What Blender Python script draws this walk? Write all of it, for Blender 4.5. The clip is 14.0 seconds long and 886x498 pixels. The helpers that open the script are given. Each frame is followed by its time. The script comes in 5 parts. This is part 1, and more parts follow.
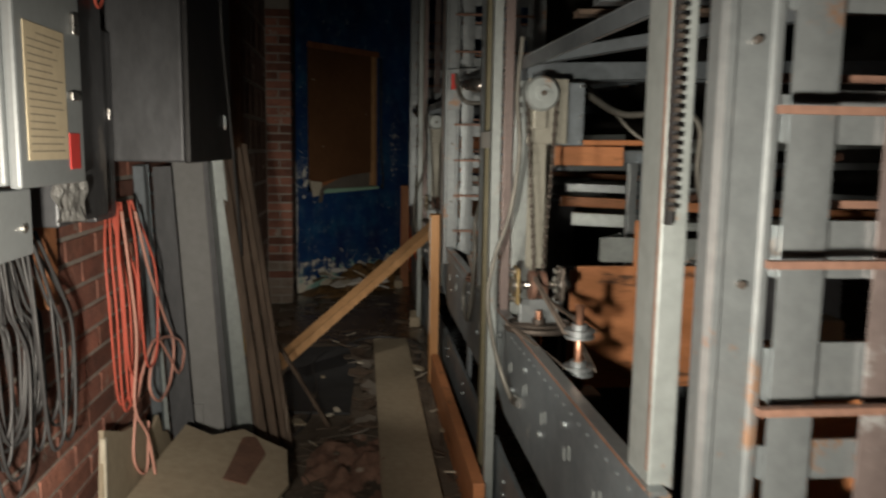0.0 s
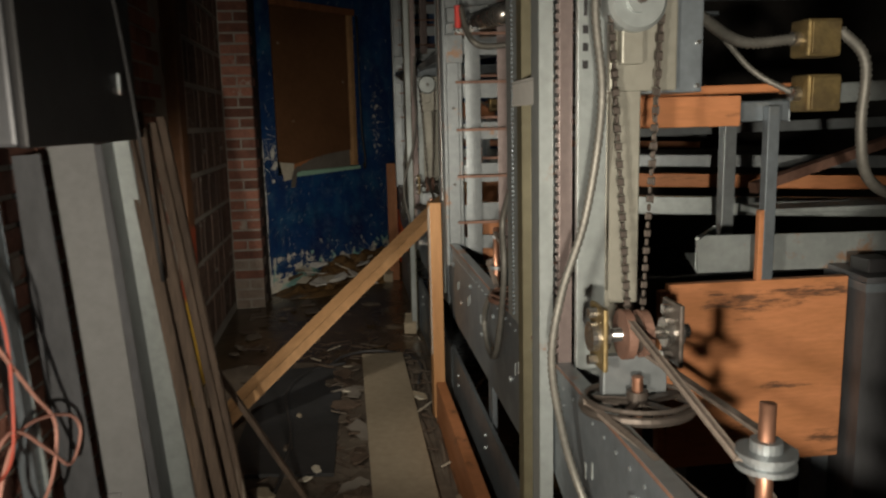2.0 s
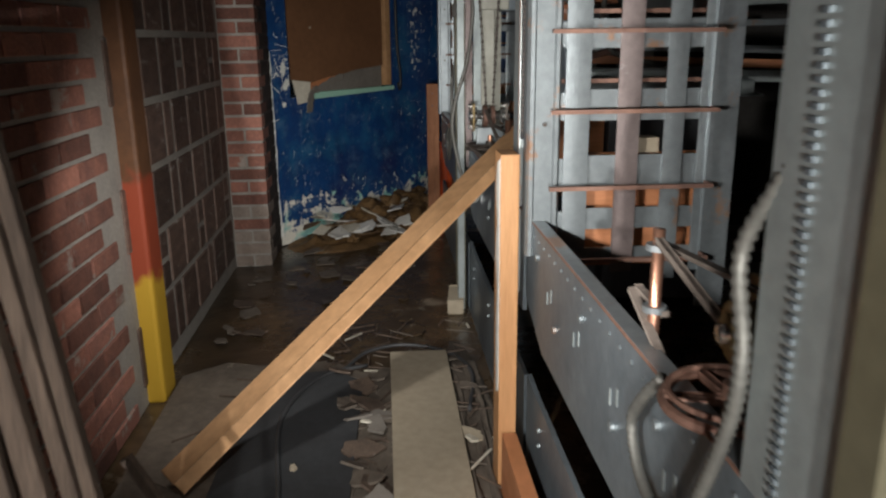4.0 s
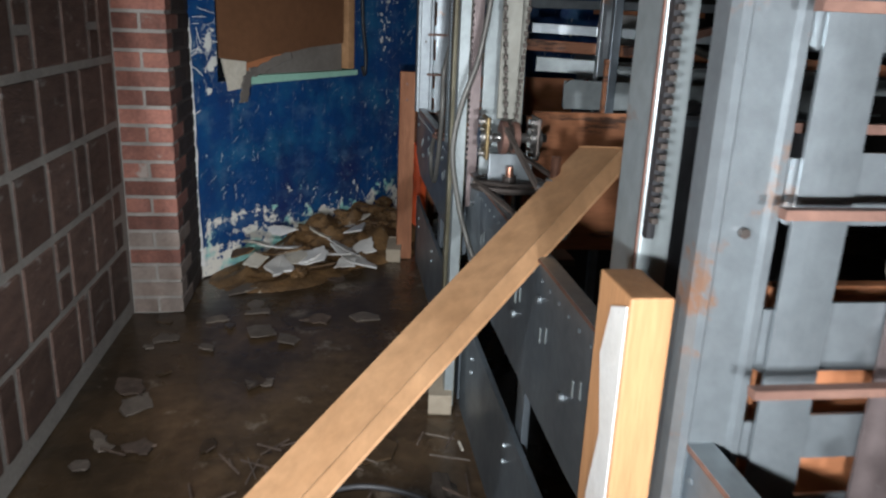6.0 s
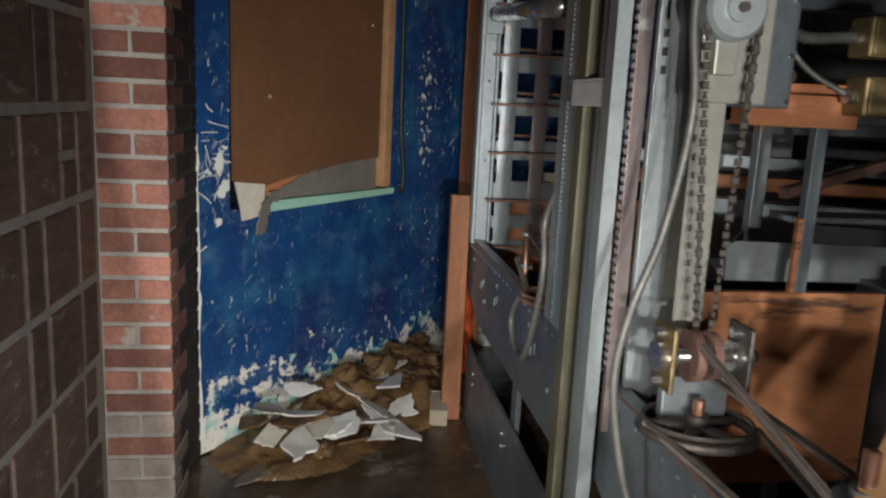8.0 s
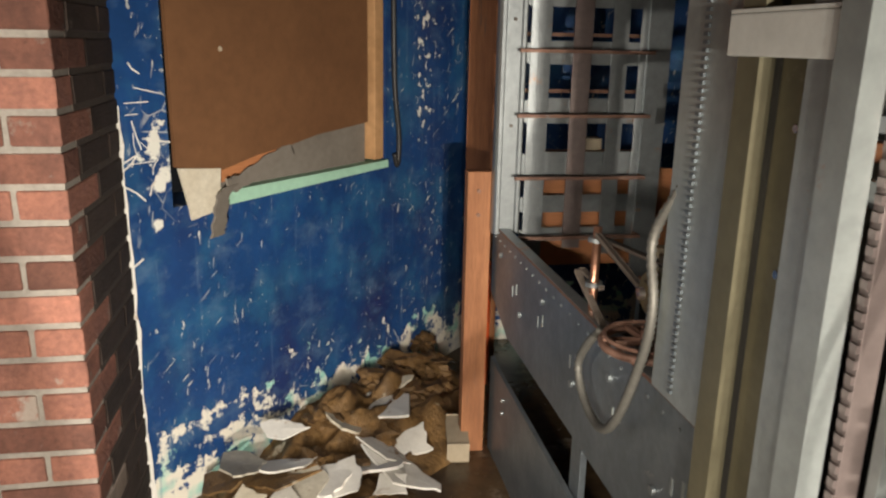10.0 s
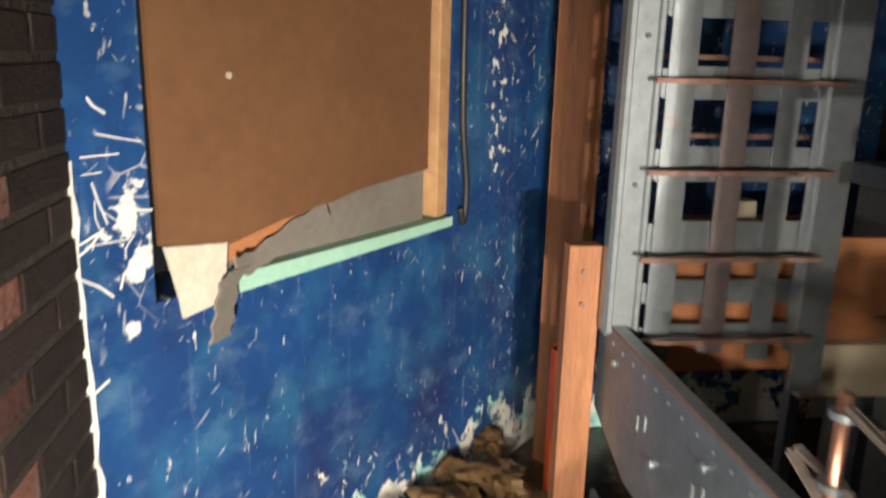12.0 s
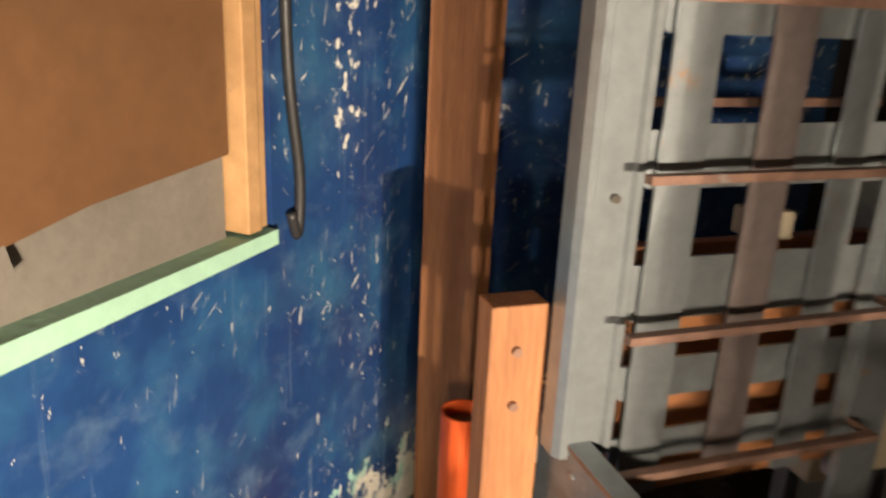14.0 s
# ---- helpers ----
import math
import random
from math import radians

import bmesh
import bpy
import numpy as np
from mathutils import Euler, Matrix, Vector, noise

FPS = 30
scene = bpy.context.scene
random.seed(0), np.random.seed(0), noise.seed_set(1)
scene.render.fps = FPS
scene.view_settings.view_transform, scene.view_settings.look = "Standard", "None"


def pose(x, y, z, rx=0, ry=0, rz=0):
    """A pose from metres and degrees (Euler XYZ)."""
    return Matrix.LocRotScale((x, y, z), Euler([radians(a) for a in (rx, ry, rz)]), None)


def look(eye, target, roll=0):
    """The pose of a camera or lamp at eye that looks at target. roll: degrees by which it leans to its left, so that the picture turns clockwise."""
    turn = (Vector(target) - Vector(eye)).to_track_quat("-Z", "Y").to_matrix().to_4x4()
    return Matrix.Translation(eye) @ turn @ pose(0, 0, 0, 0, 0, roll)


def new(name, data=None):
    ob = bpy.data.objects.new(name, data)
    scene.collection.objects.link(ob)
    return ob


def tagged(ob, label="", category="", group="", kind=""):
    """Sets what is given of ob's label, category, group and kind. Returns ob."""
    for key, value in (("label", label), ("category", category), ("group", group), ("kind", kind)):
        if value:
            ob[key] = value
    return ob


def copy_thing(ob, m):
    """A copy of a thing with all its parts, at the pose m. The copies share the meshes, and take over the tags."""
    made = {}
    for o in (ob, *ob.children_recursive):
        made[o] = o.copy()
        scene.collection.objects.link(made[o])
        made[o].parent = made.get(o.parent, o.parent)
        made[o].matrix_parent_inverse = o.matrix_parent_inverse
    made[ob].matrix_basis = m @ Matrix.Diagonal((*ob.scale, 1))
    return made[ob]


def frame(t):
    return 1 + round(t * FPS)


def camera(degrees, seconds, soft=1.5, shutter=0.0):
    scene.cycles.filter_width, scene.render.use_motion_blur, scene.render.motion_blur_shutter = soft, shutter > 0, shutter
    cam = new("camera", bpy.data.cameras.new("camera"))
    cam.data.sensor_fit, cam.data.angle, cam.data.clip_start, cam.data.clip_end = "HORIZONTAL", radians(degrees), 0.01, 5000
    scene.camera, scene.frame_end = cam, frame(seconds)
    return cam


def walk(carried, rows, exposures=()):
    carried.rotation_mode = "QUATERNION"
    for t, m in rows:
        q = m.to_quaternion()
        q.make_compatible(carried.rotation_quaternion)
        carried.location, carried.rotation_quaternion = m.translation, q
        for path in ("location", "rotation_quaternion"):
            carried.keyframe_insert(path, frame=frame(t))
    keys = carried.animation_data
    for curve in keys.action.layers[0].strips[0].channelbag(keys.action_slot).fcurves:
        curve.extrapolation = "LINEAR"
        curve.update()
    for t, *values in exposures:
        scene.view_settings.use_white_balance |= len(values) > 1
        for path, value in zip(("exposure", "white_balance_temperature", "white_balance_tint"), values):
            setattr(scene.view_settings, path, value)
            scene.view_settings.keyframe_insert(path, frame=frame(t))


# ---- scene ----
cam = camera(60.3, 14.0, soft=2.3, shutter=0.4)
METRES, EYE, TILT, LEAN, TURN = 6.0, 1.21, 0.0, 0.0, -6.0
ROWS = [
    (0.0, 0.0, 0.0, 0.0, 0.11, -7.54, -0.85),
    (0.5, -0.0001, 0.0363, 0.0032, 5.12, -7.28, 0.03),
    (1.0, -0.003, 0.0652, -0.0011, 4.85, -8.31, -0.46),
    (1.5, -0.013, 0.1088, -0.0005, 2.66, -8.38, -0.01),
    (2.0, -0.0106, 0.1459, -0.0041, -1.24, -9.51, 1.36),
    (2.5, -0.0038, 0.1954, -0.0035, -0.85, -10.22, 3.05),
    (3.0, -0.01, 0.2391, -0.0071, 1.73, -11.97, 0.99),
    (5.5, -0.0402, 0.4695, -0.013, -0.04, -17.2, -1.68),
    (6.0, -0.0438, 0.5075, -0.0129, -1.23, -17.01, -2.31),
    (6.5, -0.0407, 0.5364, -0.0108, -2.72, -16.17, 0.88),
    (7.0, -0.0469, 0.549, -0.0122, -2.79, -15.77, -2.73),
    (7.5, -0.0681, 0.5946, -0.012, -1.77, -15.73, -3.02),
    (8.0, -0.0828, 0.6272, 0.0023, -1.61, -10.99, -2.74),
    (10.5, -0.0993, 0.7509, 0.0052, -4.35, -16.01, -0.6),
    (11.0, -0.1052, 0.7552, 0.0067, -6.18, -16.48, -2.12),
    (11.5, -0.11, 0.7808, 0.0041, -3.75, -17.53, -3.39),
    (12.0, -0.1095, 0.8433, 0.0069, -0.78, -14.14, -1.48),
    (12.5, -0.1111, 0.8708, 0.0095, -2.35, -11.35, -2.12),
    (13.0, -0.1181, 0.9103, 0.0082, -8.75, -11.07, -0.85),
    (13.5, -0.113, 0.9375, 0.0043, -17.77, -16.74, -5.47),
    (14.0, -0.0998, 0.9693, -0.0, -12.1, -18.36, -2.48),
]
walk(cam, [(t, pose(0, 0, EYE, TILT, LEAN, TURN) @ pose(METRES * x, METRES * y, METRES * z, 90 + pitch, roll, yaw)) for t, x, y, z, yaw, pitch, roll in ROWS],
     [(0, -0.1, 7100, 10), (1.0, 0.25, 7300, 10), (1.5, 0.2, 7300, 10), (3.0, 0.85, 6800, 10), (5.5, 2.1, 5600, 10), (7.0, 2.4, 5800, 10), (7.6, 2.7, 6300, 10), (8.0, 2.5, 6100, 10), (10.5, 3.5, 7200, 12), (12.0, 4.0, 6900, 12), (13.0, 4.25, 8300, 15), (14.0, 4.4, 8300, 15)])

# ---- light: the carried torch, standing at points of its way, and a dim building ----
def torch(name, at, aim, watts, cone=100, size=0.03):
    d = bpy.data.lights.new(name, "SPOT")
    d.energy, d.spot_size, d.spot_blend, d.shadow_soft_size = watts, radians(cone), 1.0, size
    d.color = (1.0, 0.95, 0.87)
    ob = new(name, d)
    ob.matrix_world = look(at, aim)
    return ob


torch("torch", (-0.17, 0.10, 1.02), (-0.90, 1.45, 0.76), 185, 76)
torch("torch", (-0.17, 0.10, 1.02), (1.05, 1.85, 0.95), 140, 80)
torch("torch", (-0.13, 1.15, 1.00), (0.80, 2.7, 0.80), 32, 80)
torch("torch", (-0.11, 2.62, 0.98), (0.34, 3.75, 0.66), 19, 104)
torch("torch", (-0.12, 3.12, 0.98), (0.46, 3.66, 1.06), 6.2, 84)
torch("torch", (-0.24, 3.55, 1.00), (-0.38, 4.6, 0.40), 10.5, 108)
torch("torch", (-0.28, 4.42, 1.00), (0.06, 5.5, 0.42), 3.4, 112)
torch("torch", (-0.26, 5.36, 1.00), (0.10, 6.5, 0.62), 1.35, 122)

world = bpy.data.worlds.new("dark_hall")
world.use_nodes = True
world.node_tree.nodes["Background"].inputs[0].default_value = (0.5, 0.55, 0.6, 1)
world.node_tree.nodes["Background"].inputs[1].default_value = 0.002
scene.world = world


# ---- materials ----
def mat(name, base, rough=0.6, metal=0.0, second=None, scale=6.0, amount=0.5, fine=60.0, fine_amount=0.25, bump=0.15,
        stain=None, stain_scale=3.0, stain_level=0.6, stretch=(1, 1, 1), island=0.0, spec=0.4):
    m = bpy.data.materials.new(name)
    m.use_nodes = True
    t = m.node_tree
    n, l = t.nodes, t.links
    bsdf = n["Principled BSDF"]
    co = n.new("ShaderNodeTexCoord")
    mp = n.new("ShaderNodeMapping")
    mp.inputs["Scale"].default_value = stretch
    l.new(co.outputs["Object"], mp.inputs[0])
    info = n.new("ShaderNodeObjectInfo")
    add = n.new("ShaderNodeVectorMath")
    add.operation = "MULTIPLY_ADD"
    l.new(info.outputs["Random"], add.inputs[0])
    add.inputs[1].default_value = (7.3, 5.1, 3.7)
    l.new(mp.outputs[0], add.inputs[2])

    def noise_of(sc, detail=5, rgh=0.6):
        q = n.new("ShaderNodeTexNoise")
        q.inputs["Scale"].default_value, q.inputs["Detail"].default_value, q.inputs["Roughness"].default_value = sc, detail, rgh
        l.new(add.outputs[0], q.inputs["Vector"])
        return q

    def ramp(src, a, b):
        r = n.new("ShaderNodeMapRange")
        r.inputs["From Min"].default_value, r.inputs["From Max"].default_value = a, b
        l.new(src, r.inputs["Value"])
        return r.outputs[0]

    def mix(f, a, b, blend="MIX"):
        x = n.new("ShaderNodeMix")
        x.data_type, x.blend_type = "RGBA", blend
        for s, v in ((x.inputs[0], f), (x.inputs[6], a), (x.inputs[7], b)):
            if isinstance(v, bpy.types.NodeSocket):
                l.new(v, s)
            elif isinstance(v, (int, float)):
                s.default_value = v
            else:
                s.default_value = (*v, 1)
        return x.outputs[2]

    second = second or tuple(c * 0.55 for c in base)
    big, small = noise_of(scale), noise_of(fine, 3)
    f = n.new("ShaderNodeMath")
    f.operation = "MULTIPLY"
    l.new(ramp(big.outputs[0], 0.35, 0.68), f.inputs[0])
    f.inputs[1].default_value = amount
    col = mix(f.outputs[0], base, second)
    g = n.new("ShaderNodeMath")
    g.operation = "MULTIPLY"
    l.new(ramp(small.outputs[0], 0.3, 0.75), g.inputs[0])
    g.inputs[1].default_value = fine_amount
    col = mix(g.outputs[0], col, tuple(c * 0.45 for c in second))
    if stain:
        st = noise_of(stain_scale, 8, 0.7)
        col = mix(ramp(st.outputs[0], stain_level, stain_level + 0.06), col, stain)
    if island:
        hs = n.new("ShaderNodeHueSaturation")
        v = n.new("ShaderNodeMapRange")
        v.inputs["To Min"].default_value, v.inputs["To Max"].default_value = 1 - island, 1 + island
        geo = n.new("ShaderNodeNewGeometry")
        sm = n.new("ShaderNodeMath")
        sm.operation = "ADD"
        l.new(info.outputs["Random"], sm.inputs[0])
        l.new(geo.outputs["Random Per Island"], sm.inputs[1])
        fr = n.new("ShaderNodeMath")
        fr.operation = "FRACT"
        l.new(sm.outputs[0], fr.inputs[0])
        l.new(fr.outputs[0], v.inputs["Value"])
        l.new(v.outputs[0], hs.inputs["Value"])
        l.new(col, hs.inputs["Color"])
        col = hs.outputs[0]
    l.new(col, bsdf.inputs["Base Color"])
    rr = n.new("ShaderNodeMapRange")
    rr.inputs["To Min"].default_value, rr.inputs["To Max"].default_value = max(rough - 0.12, 0.05), min(rough + 0.15, 1)
    l.new(big.outputs[0], rr.inputs["Value"])
    l.new(rr.outputs[0], bsdf.inputs["Roughness"])
    bsdf.inputs["Metallic"].default_value = metal
    bsdf.inputs["Specular IOR Level"].default_value = spec
    if bump:
        b = n.new("ShaderNodeBump")
        b.inputs["Strength"].default_value, b.inputs["Distance"].default_value = bump, 0.01
        hsum = n.new("ShaderNodeMath")
        hsum.operation = "ADD"
        l.new(big.outputs[0], hsum.inputs[0])
        l.new(small.outputs[0], hsum.inputs[1])
        l.new(hsum.outputs[0], b.inputs["Height"])
        l.new(b.outputs[0], bsdf.inputs["Normal"])
    return m


STEEL = mat("grey_steel", (0.34, 0.375, 0.39), 0.36, 0.7, (0.24, 0.265, 0.275), 5, 0.7, 45, 0.3, 0.06, (0.40, 0.25, 0.17), 6, 0.60)
STEEL_DARK = mat("dark_steel", (0.21, 0.245, 0.27), 0.4, 0.5, (0.12, 0.14, 0.155), 6, 0.7, 50, 0.3, 0.08, (0.33, 0.34, 0.34), 11, 0.66)
PALE = mat("pale_steel", (0.40, 0.445, 0.445), 0.4, 0.5, (0.27, 0.30, 0.295), 4, 0.7, 40, 0.3, 0.06, (0.36, 0.24, 0.17), 6, 0.62)
BEIGE = mat("beige_steel", (0.33, 0.325, 0.28), 0.42, 0.45, (0.22, 0.215, 0.18), 4, 0.6, 40, 0.3, 0.06, (0.2, 0.13, 0.09), 6, 0.66)
OLIVE = mat("drab_steel", (0.19, 0.175, 0.115), 0.42, 0.4, (0.12, 0.11, 0.07), 4, 0.8, 40, 0.3, 0.06, (0.24, 0.21, 0.17), 6, 0.64)
RUST = mat("rusty_steel", (0.29, 0.165, 0.12), 0.55, 0.35, (0.16, 0.09, 0.07), 9, 0.8, 70, 0.35, 0.15, (0.33, 0.33, 0.33), 8, 0.66)
BROWNSTRAP = mat("brown_strap", (0.25, 0.205, 0.195), 0.4, 0.5, (0.16, 0.125, 0.12), 6, 0.7, 60, 0.3, 0.06, (0.40, 0.40, 0.40), 5, 0.63)
CHROME = mat("worn_chrome", (0.62, 0.61, 0.58), 0.25, 0.95, (0.45, 0.43, 0.4), 20, 0.5, 80, 0.2, 0.03)
BRASS = mat("brass", (0.36, 0.27, 0.12), 0.5, 0.75, (0.15, 0.11, 0.06), 16, 0.9, 60, 0.4, 0.12)
COPPER = mat("copper", (0.62, 0.33, 0.22), 0.35, 0.9, (0.4, 0.2, 0.14), 12, 0.5, 60, 0.2, 0.05)
IRON = mat("greasy_iron", (0.13, 0.11, 0.095), 0.45, 0.6, (0.06, 0.05, 0.045), 12, 0.6, 60, 0.3, 0.1)
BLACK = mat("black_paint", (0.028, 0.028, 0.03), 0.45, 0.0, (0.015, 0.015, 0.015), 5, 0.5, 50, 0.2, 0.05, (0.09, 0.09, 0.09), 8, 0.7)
CABINET = mat("dark_grey_cabinet", (0.125, 0.13, 0.14), 0.42, 0.3, (0.075, 0.077, 0.082), 5, 0.8, 40, 0.35, 0.06, (0.2, 0.185, 0.175), 7, 0.63, (1, 1, 0.4))
BOXGREY = mat("box_grey_paint", (0.34, 0.37, 0.38), 0.4, 0.1, (0.27, 0.29, 0.30), 4, 0.5, 60, 0.15, 0.03)
PAPER = mat("yellowed_paper", (0.70, 0.60, 0.42), 0.85, 0, (0.62, 0.50, 0.33), 5, 0.5, 40, 0.15, 0.03, (0.38, 0.22, 0.08), 6, 0.74)
INK = mat("faded_print", (0.38, 0.32, 0.24), 0.9, 0, None, 30, 0.4, 90, 0.2, 0)
FOIL = mat("crinkled_silver_tape", (0.74, 0.74, 0.72), 0.4, 0.1, (0.55, 0.55, 0.53), 30, 0.7, 60, 0.2, 0.6)
REDTAG = mat("red_label", (0.72, 0.07, 0.06), 0.5, 0, (0.6, 0.05, 0.05), 10, 0.3, 60, 0.1, 0)
PINE = mat("pine", (0.54, 0.29, 0.13), 0.55, 0, (0.40, 0.19, 0.075), 3, 0.8, 22, 0.35, 0.1, (0.25, 0.14, 0.07), 1.4, 0.68, (9, 9, 0.7))
PINE_Y = mat("pine_lengthwise", (0.58, 0.34, 0.17), 0.6, 0, (0.40, 0.22, 0.10), 5, 0.9, 30, 0.4, 0.12, (0.22, 0.14, 0.08), 7, 0.66)
PLYORANGE = mat("orange_plywood", (0.52, 0.215, 0.10), 0.5, 0, (0.38, 0.155, 0.06), 3, 0.7, 26, 0.35, 0.08, (0.10, 0.05, 0.03), 2.6, 0.58, (1, 1, 6))
STUD = mat("old_stud", (0.40, 0.17, 0.075), 0.66, 0, (0.25, 0.10, 0.045), 3, 0.9, 22, 0.5, 0.18, (0.12, 0.085, 0.065), 1.7, 0.62, (9, 9, 0.9))
OLDWOOD = mat("weathered_board", (0.155, 0.11, 0.08), 0.75, 0, (0.07, 0.05, 0.038), 3, 0.9, 24, 0.5, 0.3, (0.24, 0.20, 0.16), 2.2, 0.64, (9, 9, 0.6))
PANEL = mat("grey_sheet_panel", (0.25, 0.255, 0.255), 0.55, 0.1, (0.18, 0.18, 0.18), 3, 0.5, 40, 0.2, 0.04, (0.17, 0.15, 0.13), 6, 0.69)
HARDBOARD = mat("brown_hardboard", (0.18, 0.086, 0.040), 0.6, 0, (0.135, 0.062, 0.028), 2.2, 0.9, 30, 0.3, 0.05, (0.12, 0.065, 0.04), 3.2, 0.66)
CARD = mat("grey_card", (0.20, 0.18, 0.155), 0.8, 0, (0.14, 0.12, 0.10), 5, 0.6, 50, 0.25, 0.1)
TAN = mat("tan_board", (0.40, 0.34, 0.25), 0.75, 0, (0.31, 0.255, 0.18), 2, 0.6, 35, 0.3, 0.05, (0.2, 0.15, 0.10), 4, 0.7)
MINT = mat("mint_paint", (0.36, 0.62, 0.48), 0.6, 0, (0.28, 0.48, 0.37), 6, 0.5, 50, 0.2, 0.1, (0.6, 0.58, 0.48), 9, 0.68)
WHITEPL = mat("white_plaster", (0.76, 0.75, 0.71), 0.9, 0, (0.62, 0.58, 0.5), 6, 0.6, 50, 0.2, 0.15, (0.30, 0.18, 0.08), 9, 0.60)
PLASTER = mat("broken_plaster", (0.66, 0.62, 0.52), 0.9, 0, (0.50, 0.44, 0.33), 7, 0.6, 60, 0.3, 0.2, (0.30, 0.19, 0.09), 5, 0.62)
MUCK = mat("brown_muck", (0.24, 0.135, 0.05), 0.6, 0, (0.075, 0.045, 0.022), 11, 0.9, 50, 0.5, 0.7, (0.48, 0.42, 0.32), 10, 0.63)
MORTAR = mat("mortar", (0.40, 0.37, 0.325), 0.92, 0, (0.24, 0.22, 0.20), 7, 0.6, 80, 0.35, 0.3)
BRICK = mat("red_brick", (0.35, 0.15, 0.105), 0.85, 0, (0.20, 0.095, 0.075), 12, 0.9, 90, 0.5, 0.5, (0.30, 0.25, 0.215), 8, 0.60, (1, 1, 1), 0.5)
TILE = mat("brown_clay_tile", (0.185, 0.118, 0.09), 0.6, 0, (0.105, 0.068, 0.054), 5, 0.9, 40, 0.6, 0.4, (0.27, 0.24, 0.215), 4, 0.60, (1, 2, 6), 0.4)
MUD = mat("wet_mud_floor", (0.125, 0.080, 0.042), 0.26, 0, (0.036, 0.026, 0.016), 2.6, 1.0, 20, 0.5, 0.25, (0.20, 0.16, 0.115), 3.6, 0.585)
BELT = mat("dusty_belt", (0.20, 0.165, 0.14), 0.7, 0, (0.11, 0.09, 0.075), 14, 0.7, 70, 0.4, 0.2)
PINE_WORN = mat("dusty_pine_face", (0.40, 0.285, 0.185), 0.7, 0, (0.29, 0.20, 0.125), 5, 0.9, 34, 0.45, 0.15, (0.18, 0.125, 0.085), 7, 0.66)
DARK_MORTAR = mat("dark_mortar", (0.085, 0.068, 0.057), 0.92, 0, (0.07, 0.058, 0.05), 8, 0.7, 80, 0.4, 0.4, (0.24, 0.21, 0.18), 10, 0.66)
RUBBER = mat("black_mat", (0.05, 0.052, 0.055), 0.6, 0, (0.03, 0.03, 0.03), 5, 0.5, 50, 0.3, 0.15, (0.13, 0.12, 0.11), 7, 0.66)
LINO = mat("torn_floorcloth", (0.17, 0.14, 0.11), 0.75, 0, (0.09, 0.07, 0.055), 5, 0.7, 40, 0.4, 0.3, (0.33, 0.28, 0.22), 5, 0.62)
REDCORD = mat("red_cord", (0.70, 0.15, 0.105), 0.5, 0, (0.65, 0.12, 0.08), 8, 0.4, 60, 0.15, 0.02)
PINKCORD = mat("faded_cord", (0.70, 0.36, 0.29), 0.55, 0, (0.6, 0.28, 0.22), 8, 0.4, 60, 0.15, 0.02)
CABLE = mat("grey_cable", (0.062, 0.062, 0.064), 0.45, 0, (0.035, 0.035, 0.035), 8, 0.6, 60, 0.25, 0.04)
def pillar_paint():
    """Yellow foot, a red smear over it and shade painted as brown above, with ragged edges."""
    m = mat("shaded_pillar_paint", (0.17, 0.075, 0.032), 0.6, 0, (0.09, 0.042, 0.02), 5, 0.8, 50, 0.35, 0.15, (0.24, 0.05, 0.025), 3, 0.6)
    n, l = m.node_tree.nodes, m.node_tree.links
    bsdf = n["Principled BSDF"]
    col = bsdf.inputs["Base Color"].links[0].from_socket
    co, sep, tex, add = n.new("ShaderNodeTexCoord"), n.new("ShaderNodeSeparateXYZ"), n.new("ShaderNodeTexNoise"), n.new("ShaderNodeMath")
    l.new(co.outputs["Object"], sep.inputs[0])
    l.new(co.outputs["Object"], tex.inputs["Vector"])
    tex.inputs["Scale"].default_value, tex.inputs["Detail"].default_value = 7, 5
    add.operation = "MULTIPLY_ADD"
    l.new(tex.outputs[0], add.inputs[0])
    add.inputs[1].default_value = 0.4
    l.new(sep.outputs["Z"], add.inputs[2])
    for level, paint in ((0.90, (0.32, 0.06, 0.025)), (0.62, (0.56, 0.34, 0.03))):
        r, x = n.new("ShaderNodeMapRange"), n.new("ShaderNodeMix")
        r.inputs["From Min"].default_value, r.inputs["From Max"].default_value = level + 0.05, level
        x.data_type = "RGBA"
        l.new(add.outputs[0], r.inputs["Value"])
        l.new(r.outputs[0], x.inputs[0])
        l.new(col, x.inputs[6])
        x.inputs[7].default_value = (*paint, 1)
        col = x.outputs[2]
    l.new(col, bsdf.inputs["Base Color"])
    return m


PILLAR = pillar_paint()
HOSE = mat("metal_conduit", (0.19, 0.185, 0.165), 0.52, 0.5, (0.12, 0.12, 0.11), 14, 0.6, 70, 0.3, 0.08)
ORANGE = mat("orange_plastic", (0.85, 0.13, 0.035), 0.4, 0, (0.7, 0.1, 0.03), 6, 0.4, 60, 0.1, 0.02)
# near-black in place of the hall's shade
CEIL = mat("shaded_shell", (0.06, 0.055, 0.05), 0.9, 0, (0.03, 0.028, 0.025), 3, 0.6, 40, 0.3, 0.2)
WHITEP = mat("white_enamel", (0.62, 0.63, 0.60), 0.4, 0.0, (0.5, 0.5, 0.47), 5, 0.5, 60, 0.2, 0.03, (0.35, 0.3, 0.25), 6, 0.7)


